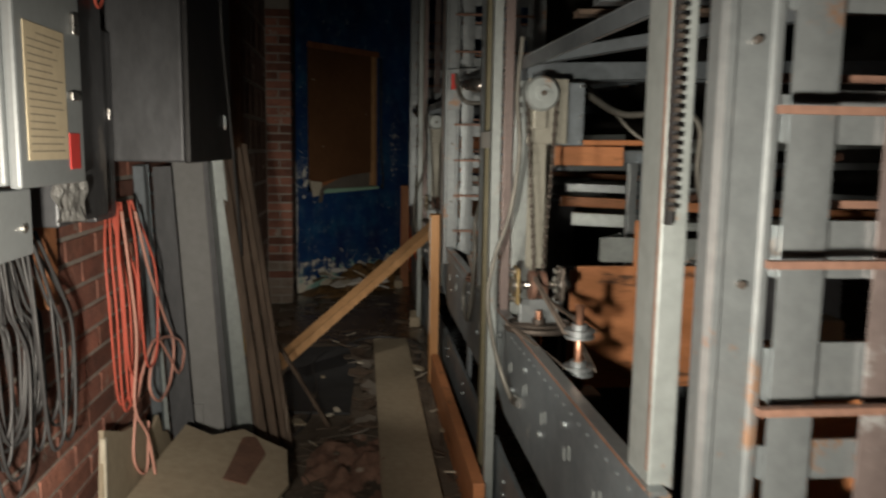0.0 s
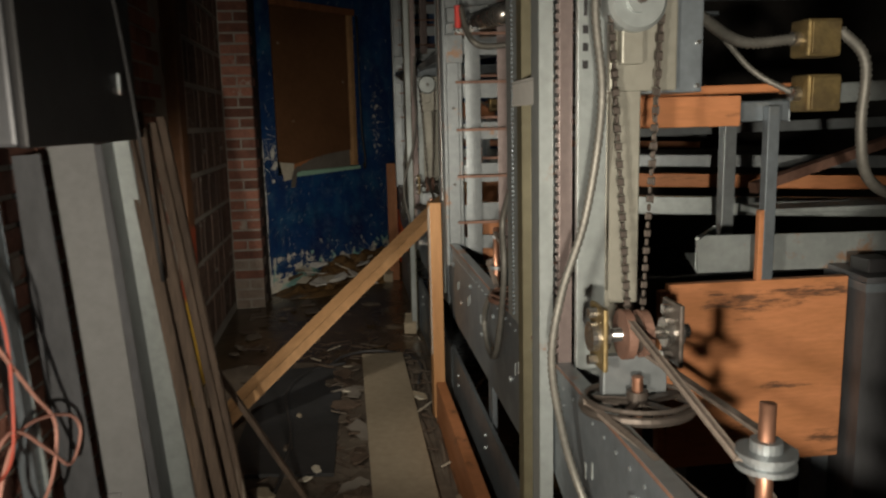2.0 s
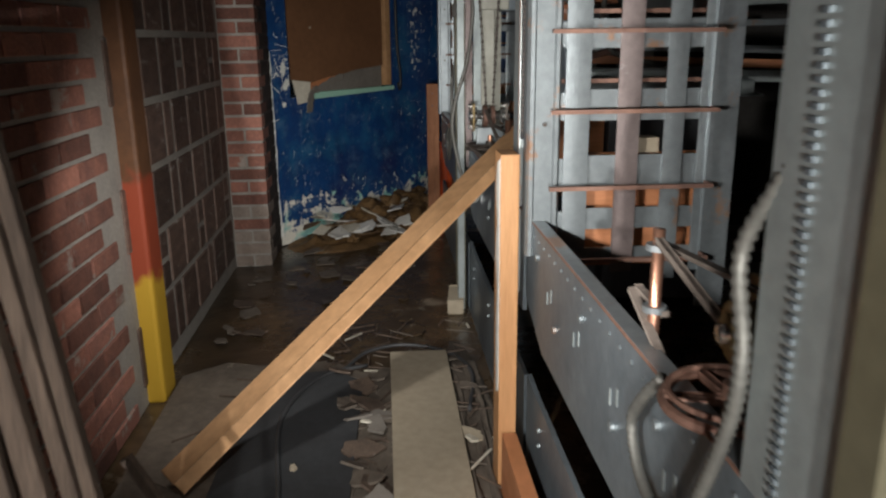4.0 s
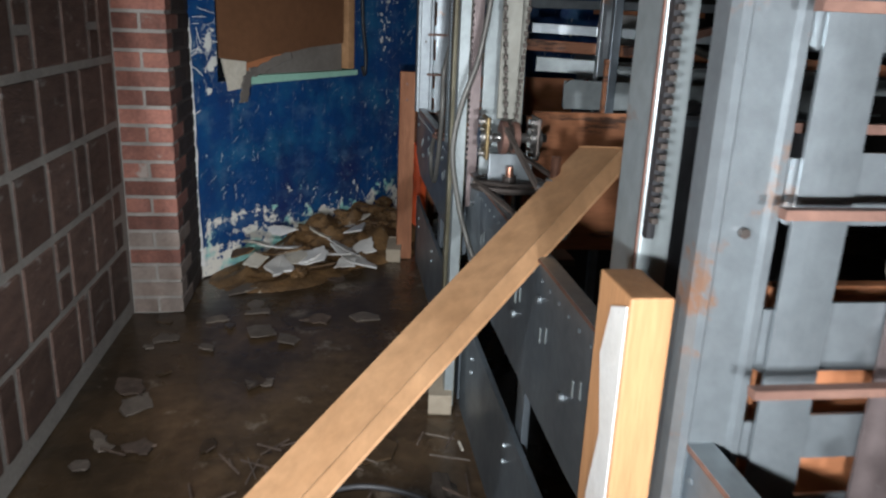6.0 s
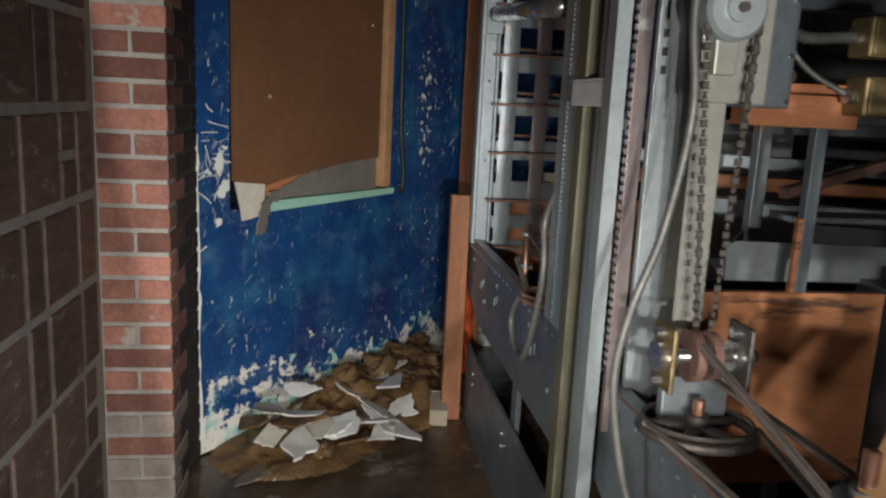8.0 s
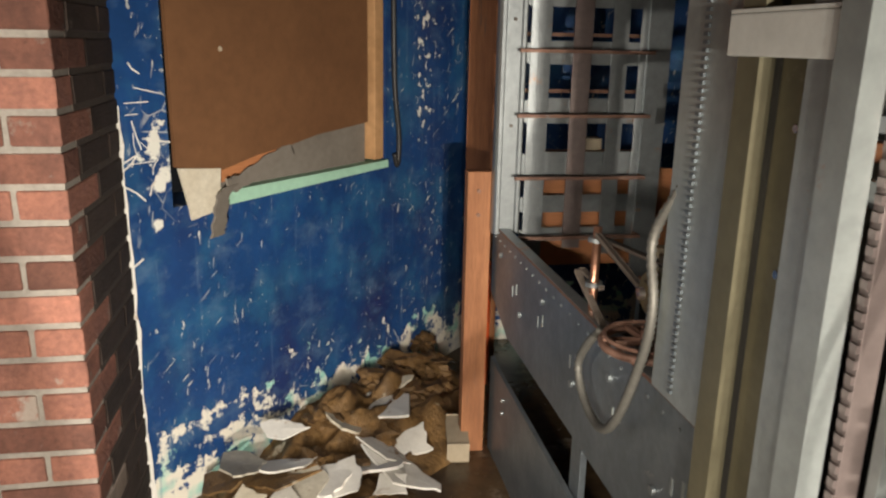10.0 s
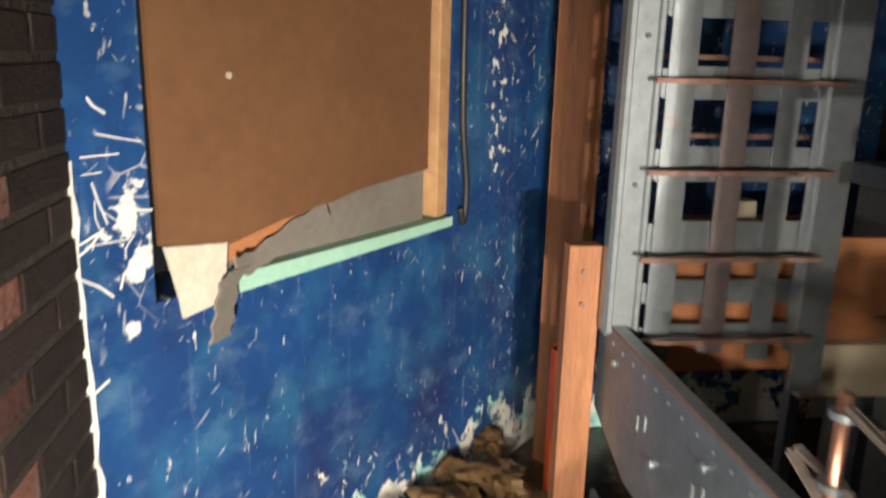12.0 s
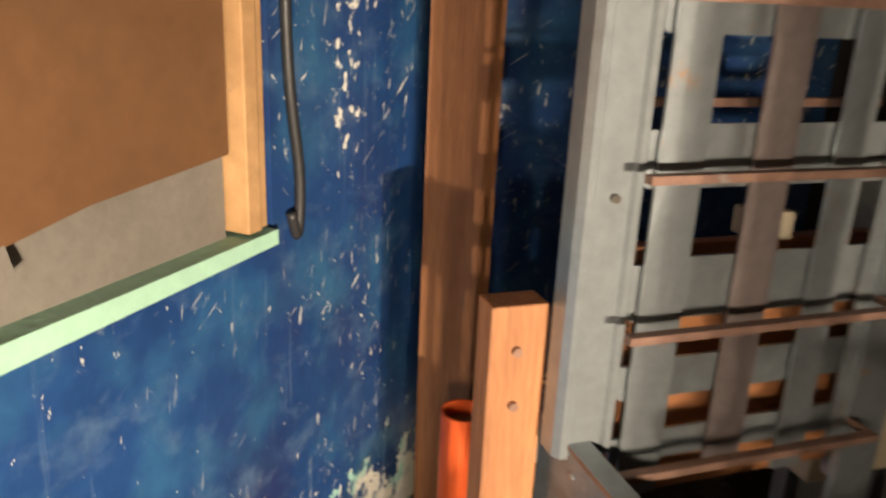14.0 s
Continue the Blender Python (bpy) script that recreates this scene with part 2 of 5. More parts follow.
def blue_wall_paint():
    m = mat("peeling_blue_paint", (0.012, 0.062, 0.20), 0.42, 0, (0.008, 0.034, 0.115), 3.2, 0.8, 45, 0.2, 0.08)
    t = m.node_tree
    n, l = t.nodes, t.links
    bsdf = n["Principled BSDF"]
    base = bsdf.inputs["Base Color"].links[0].from_socket
    co = n.new("ShaderNodeTexCoord")
    sep = n.new("ShaderNodeSeparateXYZ")
    l.new(co.outputs["Object"], sep.inputs[0])

    def tex(sc, detail, rgh, stretch=(1, 1, 1)):
        mp = n.new("ShaderNodeMapping")
        mp.inputs["Scale"].default_value = stretch
        l.new(co.outputs["Object"], mp.inputs[0])
        q = n.new("ShaderNodeTexNoise")
        q.inputs["Scale"].default_value, q.inputs["Detail"].default_value, q.inputs["Roughness"].default_value = sc, detail, rgh
        l.new(mp.outputs[0], q.inputs["Vector"])
        return q.outputs[0]

    def rng(src, a, b, c=0.0, d=1.0):
        r = n.new("ShaderNodeMapRange")
        for k, v in zip(("From Min", "From Max", "To Min", "To Max"), (a, b, c, d)):
            r.inputs[k].default_value = v
        l.new(src, r.inputs["Value"])
        return r.outputs[0]

    def op(kind, a, b):
        q = n.new("ShaderNodeMath")
        q.operation = kind
        for s, v in zip(q.inputs, (a, b)):
            if isinstance(v, (int, float)):
                s.default_value = v
            else:
                l.new(v, s)
        return q.outputs[0]

    def mixc(f, a, b):
        x = n.new("ShaderNodeMix")
        x.data_type = "RGBA"
        l.new(f, x.inputs[0])
        for s, v in ((x.inputs[6], a), (x.inputs[7], b)):
            if isinstance(v, tuple):
                s.default_value = (*v, 1)
            else:
                l.new(v, s)
        return x.outputs[2]

    # cloudy teal wash, then salts and flaking towards the damp foot, chips and scratches higher up
    col = mixc(rng(tex(5, 4, 0.6), 0.48, 0.75, 0, 0.75), base, (0.03, 0.15, 0.27))
    col = mixc(rng(tex(2.3, 3, 0.5, (1.5, 1, 0.7)), 0.52, 0.7, 0, 0.6), col, (0.020, 0.018, 0.080))
    foot = rng(sep.outputs["Z"], 0.42, 0.04, 0, 0.30)
    flake = rng(op("ADD", tex(11, 8, 0.70), foot), 0.70, 0.725)
    chips = rng(tex(30, 4, 0.6, (1.3, 1, 0.55)), 0.655, 0.68)
    area = rng(tex(1.6, 3, 0.5), 0.42, 0.6)
    chips = op("MULTIPLY", chips, area)
    near = op("MULTIPLY", rng(op("ABSOLUTE", op("SUBTRACT", sep.outputs["X"], 0.11), 0), 0.12, 0.0, 0, 0.25),
              rng(op("ABSOLUTE", op("SUBTRACT", sep.outputs["Z"], 0.97), 0), 0.26, 0.0))
    trail = op("MULTIPLY", rng(op("ABSOLUTE", op("SUBTRACT", sep.outputs["X"], 1.22), 0), 0.22, 0.0, 0, 0.26),
               rng(op("ABSOLUTE", op("SUBTRACT", sep.outputs["Z"], 1.2), 0), 0.8, 0.2))
    patch = rng(op("ADD", tex(16, 6, 0.65), near), 0.70, 0.74)
    streaks = rng(op("ADD", tex(34, 4, 0.6, (1.2, 1, 0.75)), trail), 0.80, 0.83)
    vor = n.new("ShaderNodeTexVoronoi")
    vor.feature = "DISTANCE_TO_EDGE"
    vor.inputs["Scale"].default_value = 9
    l.new(co.outputs["Object"], vor.inputs["Vector"])
    scr = op("MULTIPLY", rng(vor.outputs["Distance"], 0.018, 0.006), rng(op("ADD", tex(3.1, 4, 0.6), near), 0.62, 0.68, 0, 0.5))
    specks = rng(tex(80, 3, 0.6, (1.2, 1, 0.6)), 0.70, 0.725, 0, 0.75)
    under = mixc(rng(tex(7, 3, 0.5), 0.52, 0.6), (0.70, 0.67, 0.58), (0.30, 0.58, 0.50))
    col = mixc(flake, col, under)
    def stroke(angle, stretch, level, seed):
        mp = n.new("ShaderNodeMapping")
        mp.inputs["Rotation"].default_value = (0, radians(angle), 0)
        l.new(co.outputs["Object"], mp.inputs[0])
        m2 = n.new("ShaderNodeMapping")
        m2.inputs["Scale"].default_value = stretch
        m2.inputs["Location"].default_value = (seed, 0, seed)
        l.new(mp.outputs[0], m2.inputs[0])
        q = n.new("ShaderNodeTexNoise")
        q.inputs["Scale"].default_value, q.inputs["Detail"].default_value = 10, 3
        l.new(m2.outputs[0], q.inputs["Vector"])
        return rng(q.outputs[0], level, level + 0.035)

    worn = rng(tex(2.6, 4, 0.6), 0.45, 0.62, 0.0, 1.0)
    marks = op("MAXIMUM", op("MAXIMUM", stroke(35, (1.1, 1, 9), 0.665, 3.1), stroke(-50, (2.4, 1, 12), 0.675, 7.7)), stroke(82, (1.4, 1, 8), 0.65, 1.3))
    scr = op("MAXIMUM", scr, op("MULTIPLY", marks, worn))
    smear = rng(tex(9, 5, 0.65, (1, 1, 1.4)), 0.52, 0.76, 0, 0.6)
    col = mixc(smear, col, (0.10, 0.18, 0.29))
    drip = rng(tex(26, 4, 0.6, (1.6, 1, 0.10)), 0.60, 0.72, 0, 0.35)
    col = mixc(drip, col, (0.13, 0.21, 0.32))
    white = op("MINIMUM", op("ADD", op("ADD", op("ADD", op("ADD", chips, specks), streaks), patch), scr), 1.0)
    col = mixc(white, col, (0.66, 0.66, 0.60))
    l.new(col, bsdf.inputs["Base Color"])
    rough = rng(op("MAXIMUM", flake, white), 0, 1, 0.40, 0.9)
    l.new(rough, bsdf.inputs["Roughness"])
    return m


BLUE = blue_wall_paint()


# ---- mesh helpers ----
def box(bm, x0, x1, y0, y1, z0, z1, bevel=0.0):
    ret = bmesh.ops.create_cube(bm, size=1.0)
    vs = ret["verts"]
    for v in vs:
        v.co = Vector(((x0 + x1) / 2 + v.co.x * (x1 - x0), (y0 + y1) / 2 + v.co.y * (y1 - y0), (z0 + z1) / 2 + v.co.z * (z1 - z0)))
    if bevel:
        es = list({e for v in vs for e in v.link_edges})
        bmesh.ops.bevel(bm, geom=es, offset=bevel, segments=2, affect="EDGES", profile=0.6)
    return bm


def beam(bm, p0, p1, w, h, up=(0, 0, 1), bevel=0.002):
    """A bar from p0 to p1; w across, h along up."""
    p0, p1 = Vector(p0), Vector(p1)
    d = (p1 - p0).normalized()
    side = d.cross(Vector(up)).normalized()
    top = side.cross(d)
    ret = bmesh.ops.create_cube(bm, size=1.0)
    vs = ret["verts"]
    for v in vs:
        a, b, c = v.co
        v.co = (p0 + p1) / 2 + d * a * (p1 - p0).length + side * b * w + top * c * h
    if bevel:
        bmesh.ops.bevel(bm, geom=list({e for v in vs for e in v.link_edges}), offset=bevel, segments=1, affect="EDGES")
    return bm


def cyl(bm, p0, p1, r, seg=20, r2=None):
    p0, p1 = Vector(p0), Vector(p1)
    d = p1 - p0
    m = Matrix.Translation((p0 + p1) / 2) @ d.to_track_quat("Z", "Y").to_matrix().to_4x4()
    bmesh.ops.create_cone(bm, cap_ends=True, segments=seg, radius1=r, radius2=r if r2 is None else r2, depth=d.length, matrix=m)
    return bm


def ring(bm, c, r, rr, axis=(0, 0, 1), seg=36, sub=8):
    q = Vector(axis).to_track_quat("Z", "Y")
    rows = []
    for i in range(seg):
        a = 2 * math.pi * i / seg
        row = []
        for j in range(sub):
            b = 2 * math.pi * j / sub
            p = Vector(((r + rr * math.cos(b)) * math.cos(a), (r + rr * math.cos(b)) * math.sin(a), rr * math.sin(b)))
            row.append(bm.verts.new(Vector(c) + q @ p))
        rows.append(row)
    for i in range(seg):
        for j in range(sub):
            bm.faces.new((rows[i][j], rows[(i + 1) % seg][j], rows[(i + 1) % seg][(j + 1) % sub], rows[i][(j + 1) % sub]))
    return bm


def smooth_path(pts, per=8):
    """A Catmull-Rom line through the points."""
    p = [Vector(q) for q in pts]
    p = [p[0] * 2 - p[1]] + p + [p[-1] * 2 - p[-2]]
    out = []
    for i in range(1, len(p) - 2):
        for k in range(per):
            t = k / per
            a, b, c, d = p[i - 1:i + 3]
            out.append(0.5 * ((2 * b) + (c - a) * t + (2 * a - 5 * b + 4 * c - d) * t * t + (3 * b - a - 3 * c + d) * t ** 3))
    out.append(p[-2])
    return out


def tube(bm, pts, r, seg=8, per=8, ribs=0):
    path = smooth_path(pts, per) if per > 1 else [Vector(q) for q in pts]
    if ribs:
        fine = []
        for a, b in zip(path, path[1:]):
            k = max(1, round((b - a).length / ribs))
            fine += [a.lerp(b, i / k) for i in range(k)]
        path = fine + [path[-1]]
    rows, n0 = [], None
    for i, q in enumerate(path):
        d = (path[min(i + 1, len(path) - 1)] - path[max(i - 1, 0)]).normalized()
        if n0 is None:
            n0 = d.orthogonal().normalized()
        n0 = (n0 - d * n0.dot(d)).normalized()
        b = d.cross(n0)
        rad = r * (1.0 if not ribs or i % 2 else 0.74)
        rows.append([bm.verts.new(q + (n0 * math.cos(2 * math.pi * j / seg) + b * math.sin(2 * math.pi * j / seg)) * rad) for j in range(seg)])
    for u, v in zip(rows, rows[1:]):
        for j in range(seg):
            bm.faces.new((u[j], u[(j + 1) % seg], v[(j + 1) % seg], v[j]))
    bm.faces.new(rows[0][::-1])
    bm.faces.new(rows[-1])
    return bm


def slab(bm, outline, thick, m):
    """A flat plate: an outline in x, y, thickened along z, then moved by m."""
    vs = [bm.verts.new(m @ Vector((a, b, 0))) for a, b in outline]
    ws = [bm.verts.new(m @ Vector((a, b, thick))) for a, b in outline]
    bm.faces.new(vs[::-1])
    bm.faces.new(ws)
    k = len(vs)
    for i in range(k):
        bm.faces.new((vs[i], vs[(i + 1) % k], ws[(i + 1) % k], ws[i]))
    return bm


SIDE = Matrix(((0, 0, 1, 0), (1, 0, 0, 0), (0, 1, 0, 0), (0, 0, 0, 1)))  # a plate whose outline is in y, z and whose thickness runs along x
FRONT = Matrix(((1, 0, 0, 0), (0, 0, 1, 0), (0, 1, 0, 0), (0, 0, 0, 1)))  # outline in x, z, thickness along y


def ribbon(bm, pts, across, thick=0.003):
    """A flat strip along the points, as wide as the vector across."""
    path, w = smooth_path(pts, 5), Vector(across)
    rows = []
    for i, q in enumerate(path):
        d = (path[min(i + 1, len(path) - 1)] - path[max(i - 1, 0)]).normalized()
        n = d.cross(w).normalized() * thick
        k = 1 + 0.18 * math.sin(i * 1.7)
        rows.append([bm.verts.new(q + a * k + b) for a, b in ((-w / 2, -n), (w / 2, -n), (w / 2, n), (-w / 2, n))])
    for u, v in zip(rows, rows[1:]):
        for j in range(4):
            bm.faces.new((u[j], u[(j + 1) % 4], v[(j + 1) % 4], v[j]))
    bm.faces.new(rows[0][::-1])
    bm.faces.new(rows[-1])
    return bm


def mesh_of(bm, name, material, shade=False):
    bmesh.ops.recalc_face_normals(bm, faces=bm.faces[:])
    me = bpy.data.meshes.new(name)
    bm.to_mesh(me)
    bm.free()
    me.materials.append(material)
    if shade:
        me.shade_smooth()
    return me


def part(name, bm, material, parent, label="", shade=False):
    ob = new(name, mesh_of(bm, name, material, shade))
    ob.parent = parent
    return tagged(ob, label)


def single(name, bm, material, label, category, group="", kind="", shade=False):
    return tagged(new(name, mesh_of(bm, name, material, shade)), label, category, group, kind)


def thing(name, label, category, group="", at=(0, 0, 0)):
    ob = new(name)
    ob.location = at
    ob.empty_display_size = 0.1
    return tagged(ob, label, category, group)


def M():
    return bmesh.new()


rnd = random.Random(11)

# ---- the setting ----
WX = -0.722                      # face of the long wall beside the passage
CORNER = Vector((-0.55, 6.29, 0))  # where the slanting blue wall leaves the pier
ALONG = Vector((0.680, 0.733, 0)).normalized()
SLANT = math.degrees(math.atan2(ALONG.y, ALONG.x))
BW = pose(CORNER.x, CORNER.y, 0, 0, 0, SLANT)  # wall frame: x along the wall, -y into the room, z up
PITCH = 2.82

# floor, one sheet with slight hollows
bm = M()
bmesh.ops.create_grid(bm, x_segments=90, y_segments=110, size=0.5)
for v in bm.verts:
    x, y = -1.2 + (v.co.x + 0.5) * 6.2, -2.6 + (v.co.y + 0.5) * 11.6
    v.co = Vector((x, y, 0.012 * noise.fractal((x * 2.2, y * 2.2, 0.3), 1.0, 2.0, 4)))
floor = single("floor", bm, MUD, "dark muddy concrete floor strewn with dirt", "floor", kind="structure", shade=True)

# added shell closing the hall, its unlit dark put into the colour
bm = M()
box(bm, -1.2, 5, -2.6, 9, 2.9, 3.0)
single("ceiling", bm, CEIL, "added dark ceiling, its shadow put into the colour", "ceiling", kind="structure")
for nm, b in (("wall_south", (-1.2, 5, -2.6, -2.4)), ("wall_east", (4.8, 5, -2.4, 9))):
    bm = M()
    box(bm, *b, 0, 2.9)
    single(nm, bm, CEIL, "added wall closing the hall, its unlit dark put into the colour", "wall", kind="structure")

# long wall: mortar body; bricks and tiles are laid on it at the end of the file
bm = M()
box(bm, WX - 0.25, WX - 0.006, -2.4, 6.6, 0, 2.9)
wall_west = single("wall_west", bm, MORTAR, "long masonry wall of red brick and brown clay tile", "wall", kind="structure")

# pier core
bm = M()
box(bm, WX - 0.005, -0.547, 5.893, 6.33, 0, 2.9)
pier = single("brick_pier", bm, MORTAR, "red brick pier with pale mortar joints, whitewashed foot", "pier", kind="structure")


# darker joints on the pier's passage side
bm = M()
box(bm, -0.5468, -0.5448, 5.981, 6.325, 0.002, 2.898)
part("sooty_joints", bm, DARK_MORTAR, pier, "dark mortar on the pier's passage side")

# slanting blue wall with a window opening
def wall_piece(bm, u0, u1, z0, z1, t=0.16, front=0.0):
    box(bm, u0, u1, front, front + t, z0, z1)


bm = M()
wall_piece(bm, -0.05, 0.14, 0, 2.9)
wall_piece(bm, 1.0, 1.62, 0, 2.9)
wall_piece(bm, 0.14, 1.0, 0, 0.83)
wall_piece(bm, 0.14, 1.0, 2.03, 2.9)
wb = single("wall_blue", bm, BLUE, "slanting wall with peeling deep blue paint and flaking foot", "wall", kind="structure")
wb.matrix_world = BW
bm = M()
box(bm, 0, 1.1, 0, 0.15, 0, 2.9)
wn = single("wall_north", bm, BLUE, "end wall with scratched deep blue paint", "wall", kind="structure")
wn.matrix_world = pose(0.535, 7.475, 0)
# added end wall in the same near-black, standing for shade
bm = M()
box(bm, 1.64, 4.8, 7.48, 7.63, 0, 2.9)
single("wall_north_dark", bm, CEIL, "added end wall of the hall, its unlit dark put into the colour", "wall", kind="structure")
bm = M()
left = [(0.0, 0.05 + 0.045 * i) for i in range(24)]
right = [(0.010 + 0.016 * abs(noise.noise((i * 1.3, 0.5, 2.0))) + (0.006 if i < 5 else 0), 0.05 + 0.045 * i) for i in range(24)]
for i in range(23):
    slab(bm, [left[i], right[i], right[i + 1], left[i + 1]], 0.004, Matrix.Translation((0, -0.004, 0)) @ FRONT)
edge = single("plaster_edge", bm, WHITEPL, "ragged white plaster edge where the blue paint ends", "plaster edge", kind="structure")
edge.matrix_world = BW

# boarded window
win = tagged(new("window_1"), "window boarded with brown hardboard, mint sill and bare wood trim", "window", kind="structure")
win.matrix_world = BW
bm = M()
slab(bm, [(0.155, 0.928), (0.30, 0.905), (0.42, 0.93), (0.55, 0.945), (0.66, 0.965), (0.90, 0.985), (0.905, 2.0), (0.15, 2.0)], 0.012, Matrix.Translation((0, -0.003, 0)) @ FRONT)
bd = part("board", bm, HARDBOARD, win, "brown hardboard sheet with a broken lower edge")
for u, z in ((0.31, 1.21), (0.20, 1.75), (0.84, 1.5)):
    bm = M()
    cyl(bm, (u, -0.003, z), (u, -0.006, z), 0.006, 10)
    part("nail_head", bm, PLASTER, bd)
bm = M()
slab(bm, [(0.30, 0.85), (0.55, 0.852), (0.91, 0.855), (0.91, 1.02), (0.5, 1.0), (0.32, 0.96)], 0.006, Matrix.Translation((0, 0.0175, 0)) @ FRONT)
part("backing_card", bm, CARD, win, "grey weathered card behind the board")
bm = M()
box(bm, 0.92, 0.951, -0.018, 0.03, 0.862, 2.0, 0.003)
box(bm, 0.953, 0.974, -0.010, 0.03, 0.862, 2.0, 0.003)
part("trim", bm, PINE_Y, win, "bare pale wood trim")
bm = M()
box(bm, 0.14, 1.0, -0.012, 0.02, 2.002, 2.05, 0.003)
part("head_trim", bm, STUD, win)
bm = M()
slab(bm, [(0.298, 0.815), (0.985, 0.832), (0.985, 0.856), (0.70, 0.853), (0.302, 0.852)], 0.09, Matrix.Translation((0, -0.022, 0)) @ FRONT)
part("sill", bm, MINT, win, "mint green painted sill with chipped edge")
bm = M()
slab(bm, [(0.16, 0.925), (0.29, 0.91), (0.285, 0.85), (0.262, 0.80), (0.225, 0.795), (0.19, 0.79), (0.182, 0.84)], 0.008, Matrix.Translation((0, -0.006, 0)) @ FRONT)
part("loose_flap", bm, PLASTER, win, "white and mint flap of torn lining")
bm = M()
ribbon(bm, [(0.55, -0.004, 0.935), (0.44, -0.012, 0.905), (0.34, -0.024, 0.872), (0.285, -0.034, 0.868)], (0.0, 0.012, 0.035))
part("torn_strip", bm, CARD, win, "torn grey strip along the broken board")
bm = M()
ribbon(bm, [(0.30, -0.034, 0.868), (0.262, -0.044, 0.85), (0.246, -0.046, 0.80), (0.238, -0.040, 0.745)], (0.052, 0.012, 0.0))
part("hanging_strip", bm, CARD, win, "grey strip hanging over the sill")
bm = M()
slab(bm, [(0.29, 0.868), (0.42, 0.88), (0.53, 0.92), (0.50, 0.94), (0.30, 0.92)], 0.005, Matrix.Translation((0, 0.011, 0)) @ FRONT)
part("split_edge", bm, PLYORANGE, win, "split orange wood behind the board")
bm = M()
tube(bm, [(1.018, -0.012, 2.0), (1.022, -0.014, 1.4), (1.03, -0.014, 1.1), (1.052, -0.016, 0.93), (1.05, -0.012, 0.83), (1.03, -0.014, 0.87)], 0.009, 8, 6)
c = single("hanging_wire", bm, BLACK, "dark frayed cable hanging beside the window trim", "wire", shade=True)
c.matrix_world = BW

# tall stud in the corner of the two blue walls, short post at the machine's end
bm = M()
beam(bm, (0.512, 7.222, 0), (0.512, 7.222, 2.9), 0.14, 0.038, (0.837, 0.546, 0), 0.003)
single("stud", bm, STUD, "tall reddish brown timber stud against the blue wall", "timber stud", kind="structure")
t = thing("short_post", "short pine post with two screws, bolted to a steel rail", "timber post")
bm = M()
box(bm, 0.320, 0.391, 6.565, 6.61, 0, 0.885, 0.003)
part("post", bm, STUD, t)
for z in (0.76, 0.83):
    bm = M()
    cyl(bm, (0.352, 6.566, z), (0.352, 6.558, z), 0.006, 10)
    part("screw", bm, RUST, t)
t = thing("orange_tube", "bright orange plastic tube full of dirt standing in the corner", "tube")
bm = M()
for k in range(28):
    a, c = 2 * math.pi * k / 28, 2 * math.pi * (k + 1) / 28
    ring4 = [bm.verts.new((0.462 + r * math.cos(q), 7.0 + r * math.sin(q), z)) for q in (a, c) for r, z in ((0.042, 0.0), (0.042, 0.49), (0.037, 0.49), (0.037, 0.02))]
    for f in ((0, 1, 5, 4), (1, 2, 6, 5), (2, 3, 7, 6)):
        bm.faces.new([ring4[i] for i in f])
bmesh.ops.remove_doubles(bm, verts=bm.verts[:], dist=1e-5)
part("wall", bm, ORANGE, t)
bm = M()
cyl(bm, (0.462, 7.0, 0.40), (0.462, 7.0, 0.462), 0.036, 24)
part("dirt", bm, MUCK, t, "dark dirt in the tube")

bm = M()
sr = random.Random(5)
for i in range(20):
    u, z = sr.gauss(0.075, 0.035), sr.gauss(0.98, 0.085)
    a, n0 = sr.uniform(0, 3.14), sr.uniform(0.015, 0.04)
    if not 0.015 < u < 0.14:
        continue
    d, w = (math.cos(a) * n0, math.sin(a) * n0), sr.uniform(0.0008, 0.0022)
    p, q = (-math.sin(a) * w, math.cos(a) * w), sr.uniform(-0.008, 0.008)
    slab(bm, [(u - d[0] - p[0], z - d[1] - p[1]), (u + q - p[0], z - p[1]), (u + d[0] - p[0], z + d[1] - p[1]), (u + d[0] + p[0], z + d[1] + p[1]), (u + q + p[0], z + p[1]), (u - d[0] + p[0], z - d[1] + p[1])], 0.001, Matrix.Translation((0, -0.0012, 0)) @ FRONT)
sc = single("paint_scratches", bm, WHITEPL, "pale scratches gouged in the blue paint", "scratches", kind="stuff")
sc.matrix_world = BW

# yellow pillar
# the brown of its upper part is shade put into the colour
bm = M()
box(bm, -0.80, -0.672, 4.33, 4.46, 0, 2.9, 0.012)
single("steel_pillar", bm, PILLAR, "steel pillar with yellow foot, red smear and shade painted brown above", "pillar", kind="structure")

# ---- floor coverings ----
bm = M()
pts = [(-0.66, 1.0), (0.36, 1.0), (0.37, 2.6), (0.365, 4.52), (0.30, 4.56), (0.22, 4.60), (0.14, 4.56), (0.05, 4.50), (-0.04, 4.47), (-0.12, 4.55), (-0.26, 4.60), (-0.4, 4.56), (-0.52, 4.60), (-0.66, 4.50)]
slab(bm, pts, 0.014, Matrix.Translation((0, 0, 0.004)))
single("floor_cloth", bm, LINO, "torn grey-brown floor covering with ragged end", "floor covering", kind="structure")
bm = M()
slab(bm, [(-0.42, 3.35), (-0.06, 3.30), (-0.03, 4.36), (-0.13, 4.46), (-0.34, 4.44), (-0.40, 4.1)], 0.012, Matrix.Translation((0, 0, 0.022)))
single("rubber_mat", bm, RUBBER, "black worn rubber mat on the floor", "mat")
bm = M()
box(bm, 0.062, 0.265, 1.55, 4.56, 0.034, 0.052, 0.003)
single("floor_plank", bm, TAN, "long tan board laid flat as a walkway", "plank")
bm = M()
